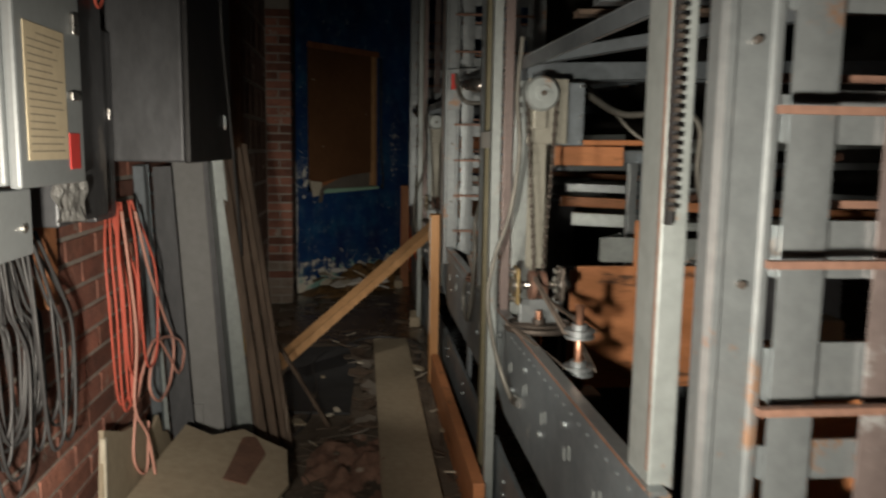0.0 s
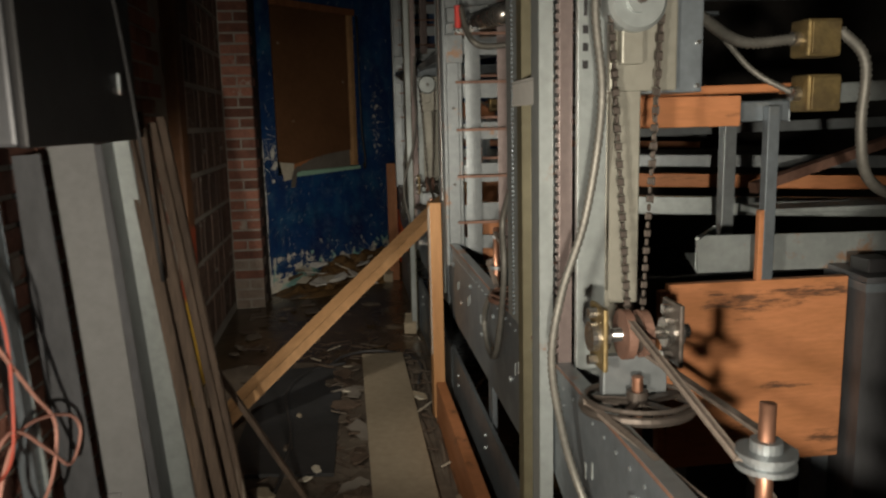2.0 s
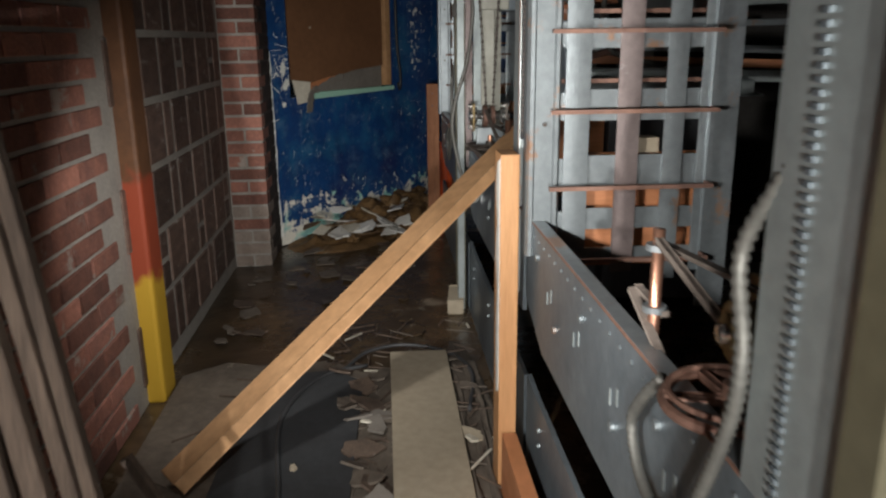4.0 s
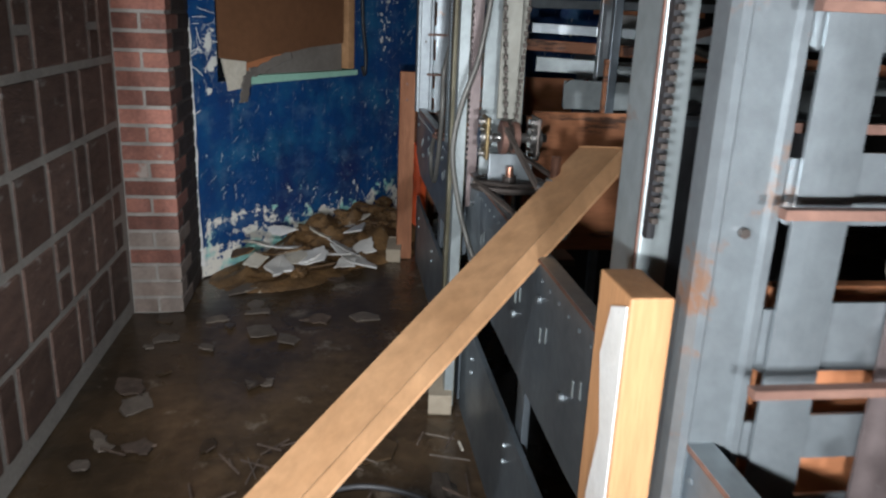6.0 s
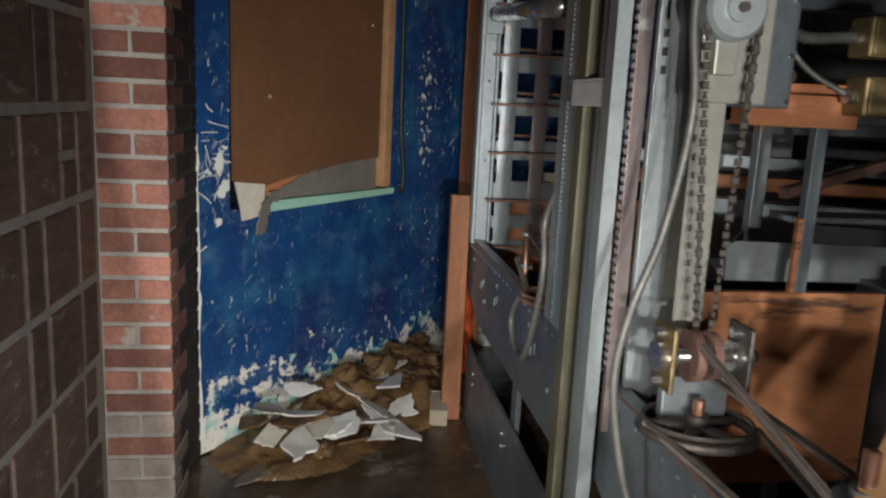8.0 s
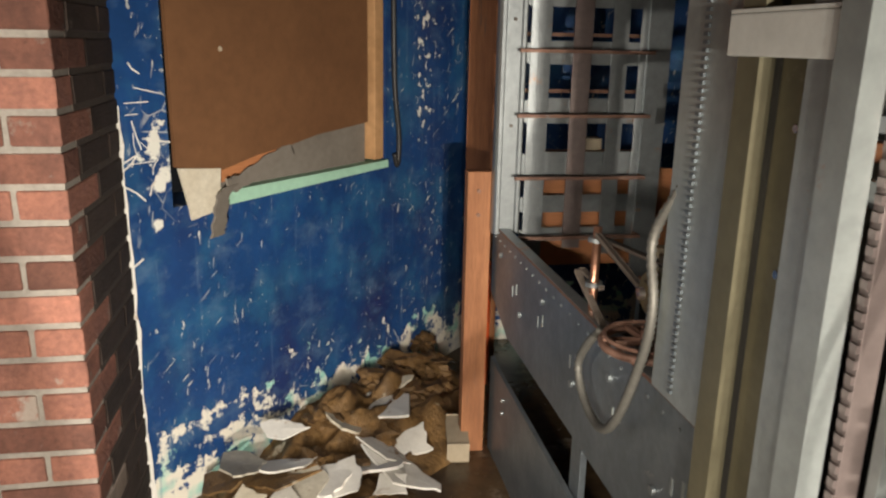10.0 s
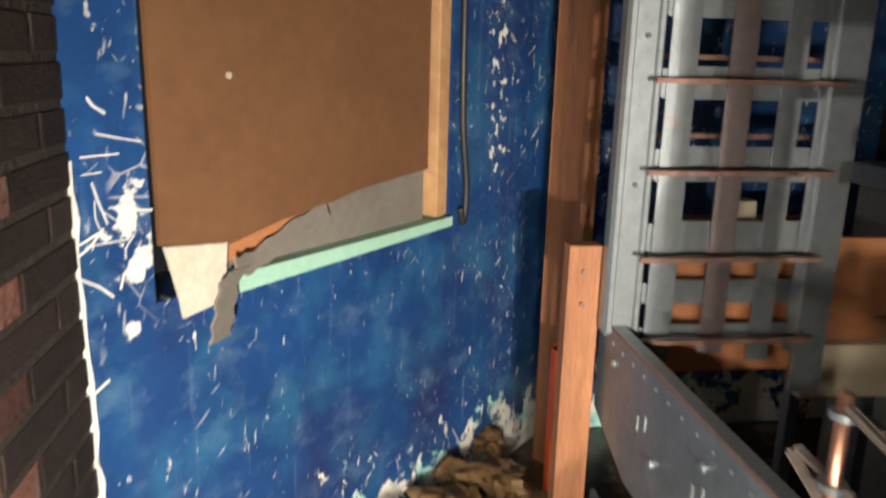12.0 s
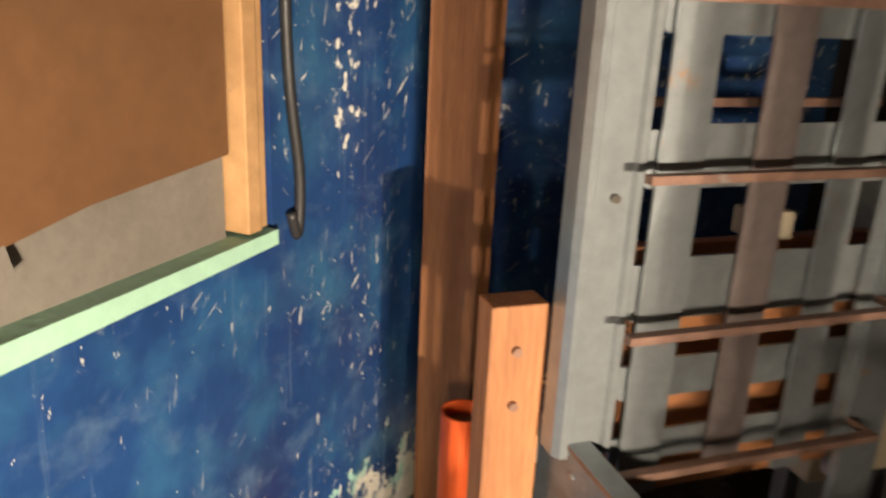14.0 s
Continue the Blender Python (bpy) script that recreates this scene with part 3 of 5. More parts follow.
beam(bm, (-0.488, 3.727, 0.078), (0.567, 4.489, 0.882), 0.100, 0.04, (-0.25, 0, 1), 0.003)
brace = single("brace_board", bm, PINE_WORN, "pale pine board slanting across the passage, greyed on its broad face", "board")
brace.data.materials.append(PINE_Y)
for f in brace.data.polygons:
    f.material_index = int(f.normal.z < 0.5)
bm = M()
box(bm, 0.328, 0.372, 3.70, 3.79, 0, 0.885, 0.003)
tp = thing("timber_post", "upright pine two-by-four with peeling white paint on one edge", "timber post")
part("post", bm, PINE, tp)
bm = M()
slab(bm, [(3.705, 0.30), (3.74, 0.28), (3.75, 0.45), (3.735, 0.55), (3.76, 0.63), (3.74, 0.72), (3.762, 0.80), (3.745, 0.86), (3.705, 0.875)], 0.0015, Matrix.Translation((0.3262, 0, 0)) @ SIDE)
part("peeling_paint", bm, WHITEPL, tp, "peeling white paint")
bm = M()
box(bm, 0.335, 0.372, 2.2, 3.69, 0.0, 0.19, 0.003)
single("kick_board", bm, PLYORANGE, "long orange plywood board on edge along the machine", "board")



# ---- slatted decks ----
def bolt(bm, x, y, z, r=0.006):
    cyl(bm, (x, y, z), (x, y - 0.006, z), r, 8)


def lattice_unit():
    """Column, slatted deck and its frame; the deck's plane is y = 0."""
    t = thing("slatted_deck", "upright grey steel deck of crossed straps with rusty flanges", "machine deck", "decks of the machines")
    bm = M()
    slab(bm, [(0.385, 0.028), (0.392, 0.028), (0.392, 0.008), (0.404, 0.004), (0.446, 0.004), (0.452, 0.012), (0.462, 0.012), (0.462, 0.0), (0.456, -0.009), (0.448, -0.009), (0.444, -0.004), (0.404, -0.004), (0.400, -0.010), (0.391, -0.010), (0.385, 0.0)], 2.1, Matrix.Translation((0, 0.05, 0.715)))
    col = part("column", bm, STEEL, t, "folded grey steel column")
    for z in (1.02, 1.30):
        bm = M()
        bolt(bm, 0.425, 0.044, z, 0.005)
        part("bolt", bm, IRON, col)
    bm = M()
    slab(bm, [(0.80, 0.04), (0.865, 0.04), (0.865, 0.11), (0.853, 0.11), (0.853, 0.052), (0.80, 0.052)], 1.95, Matrix.Translation((0, -0.01, 0.58)))
    part("side_frame", bm, STEEL, t)
    for i, (x, w) in enumerate(((0.498, 0.028), (0.616, 0.026), (0.722, 0.023), (0.796, 0.016))):
        bm = M()
        n = 6
        slab(bm, [(x - w + 2 * w * k / n, 0.040 - 0.0012 * math.sin(math.pi * k / n)) for k in range(n + 1)] + [(x + w, 0.044), (x - w, 0.044)],
             1.80 - 0.02 * (i % 2), Matrix.Translation((0, 0, 0.65 + 0.02 * (i % 2))))
        part("strap", bm, BROWNSTRAP if i == 1 else STEEL, t)
    z, low = 0.690, 0.039
    for k, gap in enumerate((0.045, 0.050, 0.079, 0.090, 0.088, 0.090, 0.090, 0.090, 0.090, 0.090)):
        bm = M()
        slab(bm, [(0.462, z + 0.004), (0.47, z), (0.80, z), (0.80, z + low), (0.50, z + low), (0.50, z + low - 0.006), (0.462, z + low - 0.006)], 0.004, Matrix.Translation((0, 0.049, 0)) @ FRONT)
        part("cross_strap", bm, STEEL, t)
        if k > 2:
            bm = M()
            box(bm, 0.43, 0.80, 0.085, 0.097, z + low + 0.012, z + low + 0.022, 0.001)
            part("rod", bm, RUST, t)
        z, low = z + low + gap, (0.050, 0.073, 0.069, 0.062, 0.065, 0.063, 0.063, 0.063, 0.063, 0.063)[k]
    for k in range(10):
        z = 0.716 + k * 0.169
        bm = M()
        slab(bm, [(0.428, -0.015), (0.802, -0.015), (0.802, 0.029), (0.796, 0.029), (0.796, -0.002), (0.428, -0.002)], 0.009, Matrix.Translation((0, 0, z - 0.007)))
        part("flange", bm, RUST, t, "thin rusty flange")
    bm = M()
    box(bm, 0.40, 0.46, 0.02, 0.04, 1.46, 1.56, 0.002)
    beam(bm, (0.40, 0.0, 1.62), (0.86, 0.0, 1.66), 0.03, 0.05)
    part("head_bar", bm, STEEL, t)
    return t


deck = lattice_unit()
deck.matrix_basis = pose(0, 6.47, 0)
copy_thing(deck, pose(0, 6.47 - PITCH, -0.068))
copy_thing(deck, pose(0.016, 0.80, 0.036))



def rack_post(low):
    """Post behind a deck's column, with its toothed rack; the deck's plane is y = 0."""
    t = thing("rack_post", "pale steel post with rust streaks and a dark toothed rack", "machine post", "rack posts of the machines")
    bm = M()
    box(bm, 0.398, 0.436, 0.215, 0.30, 0.50, 2.3, 0.003)
    part("post", bm, PALE, t)
    bm = M()
    box(bm, 0.3965, 0.398, 0.219, 0.224, 0.75, 2.3)
    part("rust_strip", bm, RUST, t, "rusty edge strip")
    bm = M()
    for k in range(int((2.29 - low) / 0.012)):
        z = low + 0.02 + k * 0.012
        box(bm, 0.3995, 0.4075, 0.190, 0.199, z, z + 0.006)
    part("teeth", bm, IRON, t)
    bm = M()
    box(bm, 0.3995, 0.4085, 0.200, 0.2135, low, 2.3)
    part("rack", bm, BLACK, t, "black greasy rack")
    return t


rack_post(0.90).matrix_basis = pose(0, 6.47 - PITCH, 0)
rack_post(1.11).matrix_basis = pose(0.012, 0.80, 0)


# ---- side rails ----
def rails(y0, y1):
    t = thing("side_rail", "grey steel side plates of the machine with rusted top edge", "machine rail", "rails of the machines")
    bm = M()
    slab(bm, [(y0, 0.47), (y0 + 0.25, 0.45), (y1 - 0.2, 0.45), (y1, 0.52), (y1, 0.722), (y0, 0.722)], 0.010, Matrix.Translation((0.405, 0, 0)) @ SIDE)
    up = part("upper_plate", bm, STEEL_DARK, t)
    bm = M()
    box(bm, 0.403, 0.432, y0, y1, 0.7225, 0.730, 0.001)
    part("top_flange", bm, STEEL, up)
    bm = M()
    tube(bm, [(0.404, y0 + 0.02 + i * (y1 - y0 - 0.04) / 6, 0.7265) for i in range(7)], 0.0032, 6, 4)
    part("worn_edge", bm, RUST, up, "rust-worn edge")
    bm = M()
    k = int((y1 - y0) / 0.055)
    for i in range(k):
        y = y0 + 0.03 + i * 0.055
        cyl(bm, (0.4052, y, 0.697), (0.4025, y, 0.697), 0.0035, 6)
    part("rivet_row", bm, STEEL, up)["kind"] = "stuff"
    for i in range(5):
        y = y0 + 0.22 + i * (y1 - y0 - 0.5) / 4
        for dy, z in ((0.0, 0.615), (0.035, 0.60)):
            bm = M()
            box(bm, 0.403, 0.4052, y + dy - 0.004, y + dy + 0.004, z - 0.014, z + 0.014, 0.001)
            part("slot_plate", bm, PALE, up)
    for i in range(7):
        y = y0 + 0.12 + i * (y1 - y0 - 0.24) / 6 + rnd.uniform(-0.02, 0.02)
        bm = M()
        cyl(bm, (0.405, y, 0.66 - 0.1 * (i % 2)), (0.398, y, 0.66 - 0.1 * (i % 2)), 0.008, 8)
        part("bolt", bm, STEEL, up)
    bm = M()
    slab(bm, [(y0, 0.0), (y1, 0.0), (y1, 0.31), (y1 - 0.1, 0.30), (y0 + 0.1, 0.29), (y0, 0.29)], 0.012, Matrix.Translation((0.412, 0, 0)) @ SIDE)
    low = part("lower_plate", bm, STEEL_DARK, t)
    for i in range(3):
        y = y0 + 0.2 + i * (y1 - y0 - 0.4) / 2 + rnd.uniform(-0.05, 0.05)
        for dz in (0, 0.04):
            bm = M()
            cyl(bm, (0.412, y, 0.20 + dz), (0.406, y, 0.20 + dz), 0.006, 8)
            part("bolt", bm, STEEL, low)
    bm = M()
    box(bm, 0.43, 0.445, (y0 + y1) / 2 - 0.03, (y0 + y1) / 2 + 0.03, 0.0, 0.70, 0.002)
    part("stay", bm, STEEL_DARK, t)
    return t


for k in range(3):
    d = 6.47 - (2 - k) * PITCH
    rails(d - 1.32, d + 0.12)
    if k < 2:
        rails(d + 0.16, d + 1.46)


# ---- chain drives ----
def chain(bm, p0, p1, pitch=0.0135):
    """Roller chain: links turned in turn."""
    p0, p1 = Vector(p0), Vector(p1)
    d = p1 - p0
    k = int(d.length / pitch)
    for i in range(k):
        a, b = p0 + d * (i / k), p0 + d * ((i + 0.82) / k)
        beam(bm, a, b, 0.010 if i % 2 else 0.005, 0.006, (0, 1, 0), 0.0015)


def ribbed(name, pts, r, parent, label=""):
    bm = M()
    tube(bm, pts, r, 8, 8, 0.0055)
    return part(name, bm, HOSE, parent, label, True)


def drive_unit():
    """Drive column with chain, pulleys and belt wheel; y = 0 is the bracket's line."""
    t = thing("chain_drive", "grey steel drive column with chain, pulleys and belt wheel", "machine drive", "drives of the machines")
    bm = M()
    slab(bm, [(0.385, 0.19), (0.385, 0.146), (0.406, 0.146), (0.406, 0.03), (0.386, 0.03), (0.386, 0.022), (0.413, 0.022), (0.413, 0.154), (0.393, 0.154), (0.393, 0.19)], 2.34, Matrix.Translation((0, 0, -0.03)))
    pole = part("pole", bm, OLIVE, t, "drab olive-grey channel pole")
    bm = M()
    box(bm, 0.4045, 0.4057, 0.134, 0.1455, 0.0, 2.3)
    part("slot_line", bm, BLACK, pole, "black seam")
    for z in (0.62, 0.98, 1.14):
        bm = M()
        cyl(bm, (0.406, 0.09, z), (0.401, 0.09, z), 0.005, 8)
        part("bolt", bm, CHROME, pole)
    bm = M()
    slab(bm, [(0.376, -0.03), (0.402, -0.03), (0.402, -0.025), (0.381, -0.025), (0.381, 0.01), (0.376, 0.01)], 2.3, Matrix.Identity(4))
    box(bm, 0.3835, 0.40, -0.022, 0.06, 0, 2.3, 0.001)
    part("angle", bm, PALE, t, "pale steel angle")
    bm = M()
    box(bm, 0.3785, 0.3835, -0.010, 0.205, 1.212, 1.258, 0.002)
    box(bm, 0.3785, 0.41, -0.010, 0.205, 1.2585, 1.263, 0.001)
    part("bracket", bm, WHITEP, t, "white painted bracket")
    bm = M()
    box(bm, 0.409, 0.434, -0.045, -0.03, 0.62, 2.3, 0.001)
    for k in range(60):
        z = 0.75 + k * 0.016
        box(bm, 0.4045, 0.4085, -0.045, -0.035, z, z + 0.009)
    part("rack", bm, BROWNSTRAP, t, "brown toothed rack")
    bm = M()
    box(bm, 0.437, 0.49, -0.065, -0.05, 0.68, 1.41, 0.001)
    part("back_plate", bm, PALE, t, "pale blue-grey plate")
    bm = M()
    box(bm, 0.491, 0.545, -0.062, -0.048, 0.70, 1.40, 0.001)
    part("side_plate", bm, BEIGE, t)
    bm = M()
    for z in (1.33, 1.30, 1.27):
        box(bm, 0.445, 0.455, -0.0665, -0.0655, z, z + 0.014)
    box(bm, 0.447, 0.453, -0.0665, -0.0655, 1.36, 1.39)
    part("slots", bm, BLACK, t)
    # motor box and upper pulley
    bm = M()
    box(bm, 0.525, 0.602, -0.20, -0.10, 1.222, 1.392, 0.004)
    mb = part("motor_box", bm, STEEL_DARK, t, "blue-grey motor box")
    for x in (0.535, 0.592):
        for z in (1.232, 1.30, 1.382):
            bm = M()
            bolt(bm, x, -0.20, z, 0.0035)
            part("screw", bm, CHROME, mb)
    bm = M()
    cyl(bm, (0.470, -0.255, 1.357), (0.470, -0.225, 1.357), 0.046, 32)
    cyl(bm, (0.470, -0.262, 1.357), (0.470, -0.255, 1.357), 0.040, 32, 0.046)
    cyl(bm, (0.470, -0.27, 1.357), (0.470, -0.262, 1.357), 0.02, 20)
    pu = part("pulley", bm, PALE, t, "pale cast pulley", True)
    pu.data.shade_flat()
    bm = M()
    cyl(bm, (0.470, -0.28, 1.357), (0.470, -0.269, 1.357), 0.007, 12)
    part("hub_nut", bm, IRON, pu)
    bm = M()
    box(bm, 0.452, 0.488, -0.24, -0.21, 1.265, 1.325, 0.003)
    box(bm, 0.44, 0.55, -0.22, -0.205, 1.225, 1.40, 0.003)
    part("hanger", bm, BEIGE, t)
    bm = M()
    chain(bm, (0.432, -0.245, 1.35), (0.462, -0.26, 0.86))
    chain(bm, (0.512, -0.245, 1.35), (0.484, -0.26, 0.86))
    part("chain", bm, IRON, t, "greasy roller chain")
    bm = M()
    beam(bm, (0.474, -0.2, 1.31), (0.474, -0.2, 0.88), 0.05, 0.004, (0, 1, 0))
    part("chain_plate", bm, BEIGE, t)
    # shaft with flanges
    bm = M()
    cyl(bm, (0.40, -0.265, 0.845), (0.56, -0.265, 0.845), 0.011, 16)
    sh = part("shaft", bm, CHROME, t, "", True)
    for x0 in (0.408, 0.53):
        bm = M()
        box(bm, x0, x0 + 0.008, -0.30, -0.23, 0.795, 0.895, 0.003)
        f = part("bearing_plate", bm, BRASS if x0 < 0.5 else IRON, sh)
        bm = M()
        cyl(bm, (x0 - 0.012, -0.265, 0.845), (x0 + 0.016, -0.265, 0.845), 0.024, 20)
        for z in (0.807, 0.883):
            cyl(bm, (x0 - 0.014, -0.265, z), (x0 + 0.016, -0.265, z), 0.008, 10)
        part("bearing", bm, CHROME, sh)
    bm = M()
    cyl(bm, (0.448, -0.265, 0.845), (0.462, -0.265, 0.845), 0.040, 28)
    part("belt_pulley", bm, RUST, sh)
    bm = M()
    cyl(bm, (0.462, -0.265, 0.845), (0.476, -0.265, 0.845), 0.030, 28)
    part("pulley_groove", bm, IRON, sh)
    bm = M()
    cyl(bm, (0.476, -0.265, 0.845), (0.49, -0.265, 0.845), 0.038, 28)
    part("belt_pulley", bm, RUST, sh)
    bm = M()
    box(bm, 0.43, 0.54, -0.235, -0.215, 0.72, 0.80, 0.003)
    part("foot_plate", bm, STEEL, t)
    # flat wheel with spokes
    bm = M()
    ring(bm, (0.475, -0.27, 0.728), 0.086, 0.008, (0, 0.05, 1), 40, 8)
    ring(bm, (0.475, -0.27, 0.742), 0.083, 0.004, (0, 0.05, 1), 40, 6)
    for i in range(5):
        a = i * 2 * math.pi / 5 + 0.3
        beam(bm, (0.475, -0.27, 0.732), (0.475 + 0.084 * math.cos(a), -0.27 + 0.084 * math.sin(a), 0.732), 0.012, 0.008)
    cyl(bm, (0.475, -0.27, 0.715), (0.475, -0.27, 0.752), 0.017, 18)
    wh = part("belt_wheel", bm, IRON, t, "dark spoked belt wheel lying flat")
    bm = M()
    cyl(bm, (0.475, -0.27, 0.60), (0.475, -0.27, 0.775), 0.009, 14)
    part("axle", bm, COPPER, wh)
    # tensioner shaft with two small pulleys
    bm = M()
    cyl(bm, (0.485, -0.63, 0.64), (0.485, -0.63, 0.865), 0.0095, 16)
    ts = part("tension_shaft", bm, COPPER, t, "bare copper-coloured shaft", True)
    for z in (0.79, 0.705):
        bm = M()
        cyl(bm, (0.485, -0.63, z), (0.485, -0.63, z + 0.006), 0.034, 26)
        cyl(bm, (0.485, -0.63, z + 0.006), (0.485, -0.63, z + 0.014), 0.026, 26)
        cyl(bm, (0.485, -0.63, z + 0.014), (0.485, -0.63, z + 0.02), 0.034, 26)
        cyl(bm, (0.485, -0.63, z + 0.02), (0.485, -0.63, z + 0.032), 0.018, 18)
        part("small_pulley", bm, STEEL, ts)
    bm = M()
    box(bm, 0.44, 0.53, -0.67, -0.59, 0.655, 0.668, 0.004)
    part("tension_arm", bm, IRON, ts)
    for a, b in (((0.455, -0.28, 0.873), (0.452, -0.63, 0.803)), ((0.485, -0.28, 0.815), (0.518, -0.63, 0.803)),
                 ((0.392, -0.27, 0.738), (0.452, -0.64, 0.718)), ((0.558, -0.30, 0.738), (0.518, -0.64, 0.718))):
        bm = M()
        beam(bm, a, b, 0.008, 0.006)
        part("belt", bm, BELT, t, "dusty grey-brown drive belt")
    # armoured conduit down the front
    ribbed("conduit", [(0.41, -0.27, 1.50), (0.40, -0.27, 1.347), (0.408, -0.28, 1.209), (0.388, -0.27, 1.04), (0.350, -0.27, 0.918), (0.334, -0.27, 0.81), (0.352, -0.27, 0.69), (0.376, -0.28, 0.60), (0.395, -0.33, 0.545), (0.396, -0.38, 0.56)], 0.0078, t, "flexible metal conduit")
    bm = M()
    cyl(bm, (0.396, -0.37, 0.558), (0.402, -0.41, 0.562), 0.014, 14)
    part("conduit_elbow", bm, CHROME, t)
    # rear column with a toothed edge
    bm = M()
    slab(bm, [(0.396, 0.345), (0.396, 0.193), (0.402, 0.193), (0.402, 0.338), (0.44, 0.338), (0.44, 0.345)], 1.56, Matrix.Translation((0, 0, 0.731)))
    rcol = part("rear_column", bm, PALE, t, "pale steel channel with a toothed edge")
    bm = M()
    for k in range(110):
        z = 0.745 + k * 0.010
        box(bm, 0.3925, 0.3958, 0.280, 0.290, z, z + 0.005)
    part("teeth", bm, STEEL_DARK, rcol)
    # small rear drive seen past the pole
    bm = M()
    cyl(bm, (0.402, 0.43, 0.845), (0.54, 0.43, 0.845), 0.010, 14)
    rs = part("rear_shaft", bm, CHROME, t, "", True)
    bm = M()
    cyl(bm, (0.418, 0.43, 0.845), (0.446, 0.43, 0.845), 0.034, 24)
    cyl(bm, (0.410, 0.43, 0.845), (0.418, 0.43, 0.845), 0.020, 20)
    part("rear_pulley", bm, BRASS, rs)
    bm = M()
    box(bm, 0.447, 0.455, 0.395, 0.465, 0.795, 0.90, 0.003)
    part("rear_bearing_plate", bm, BRASS, rs)
    bm = M()
    ring(bm, (0.46, 0.50, 0.728), 0.078, 0.007, (0, 0, 1), 36, 8)
    ring(bm, (0.46, 0.50, 0.742), 0.074, 0.004, (0, 0, 1), 36, 6)
    for i in range(5):
        a = i * 2 * math.pi / 5 + 0.4
        beam(bm, (0.46, 0.50, 0.732), (0.46 + 0.076 * math.cos(a), 0.50 + 0.076 * math.sin(a), 0.732), 0.010, 0.008)
    cyl(bm, (0.46, 0.50, 0.60), (0.46, 0.50, 0.755), 0.013, 16)
    part("rear_wheel", bm, RUST, t, "rust-brown spoked wheel lying flat")
    for a, b in (((0.435, 0.70, 0.872), (0.43, 0.445, 0.83)), ((0.45, 0.735, 0.86), (0.45, 0.44, 0.886)), ((0.43, 0.785, 0.775), (0.43, 0.59, 0.70)), ((0.44, 0.785, 0.778), (0.45, 0.70, 0.765))):
        bm = M()
        beam(bm, a, b, 0.009, 0.006)
        part("rear_belt", bm, BELT, t)
    bm = M()
    cyl(bm, (0.44, 0.715, 0.60), (0.44, 0.715, 0.885), 0.0085, 14)
    rt = part("rear_tension_shaft", bm, COPPER, t, "bare copper-coloured shaft", True)
    for z in (0.765, 0.855):
        bm = M()
        cyl(bm, (0.44, 0.715, z), (0.44, 0.715, z + 0.009), 0.017, 20)
        part("small_pulley", bm, STEEL, rt)
    ribbed("rear_conduit", [(0.43, 0.30, 1.12), (0.405, 0.325, 1.04), (0.390, 0.372, 0.95), (0.386, 0.345, 0.86), (0.386, 0.36, 0.775), (0.386, 0.43, 0.635), (0.387, 0.50, 0.575), (0.388, 0.59, 0.585), (0.389, 0.635, 0.635), (0.390, 0.60, 0.69), (0.398, 0.56, 0.735)], 0.009, t)
    # head frame
    for a, b, w, h in (((0.45, -1.35, 1.435), (0.45, 0.3, 1.455), 0.006, 0.035), ((0.44, -0.06, 1.43), (1.6, -0.02, 1.47), 0.03, 0.05),
                       ((0.44, 0.30, 1.46), (1.6, 0.34, 1.48), 0.03, 0.05), ((0.47, -0.1, 1.46), (1.4, -1.25, 1.55), 0.02, 0.03)):
        bm = M()
        beam(bm, a, b, w, h)
        part("head_rail", bm, STEEL_DARK, t)
    bm = M()
    cyl(bm, (0.41, 0.42, 1.43), (0.43, 1.25, 1.50), 0.024, 18)
    part("head_pipe", bm, CHROME, t, "", True)
    for i in range(6):
        bm = M()
        beam(bm, (0.5, -1.25 + i * 0.16, 1.53), (1.5, -1.30 + i * 0.16, 1.56), 0.05, 0.012)
        part("head_slat", bm, OLDWOOD if i % 2 else STEEL_DARK, t)
    return t


drive = drive_unit()
drive.matrix_basis = pose(0, 2.27, 0)
copy_thing(drive, pose(-0.015, 5.11, 0.015))


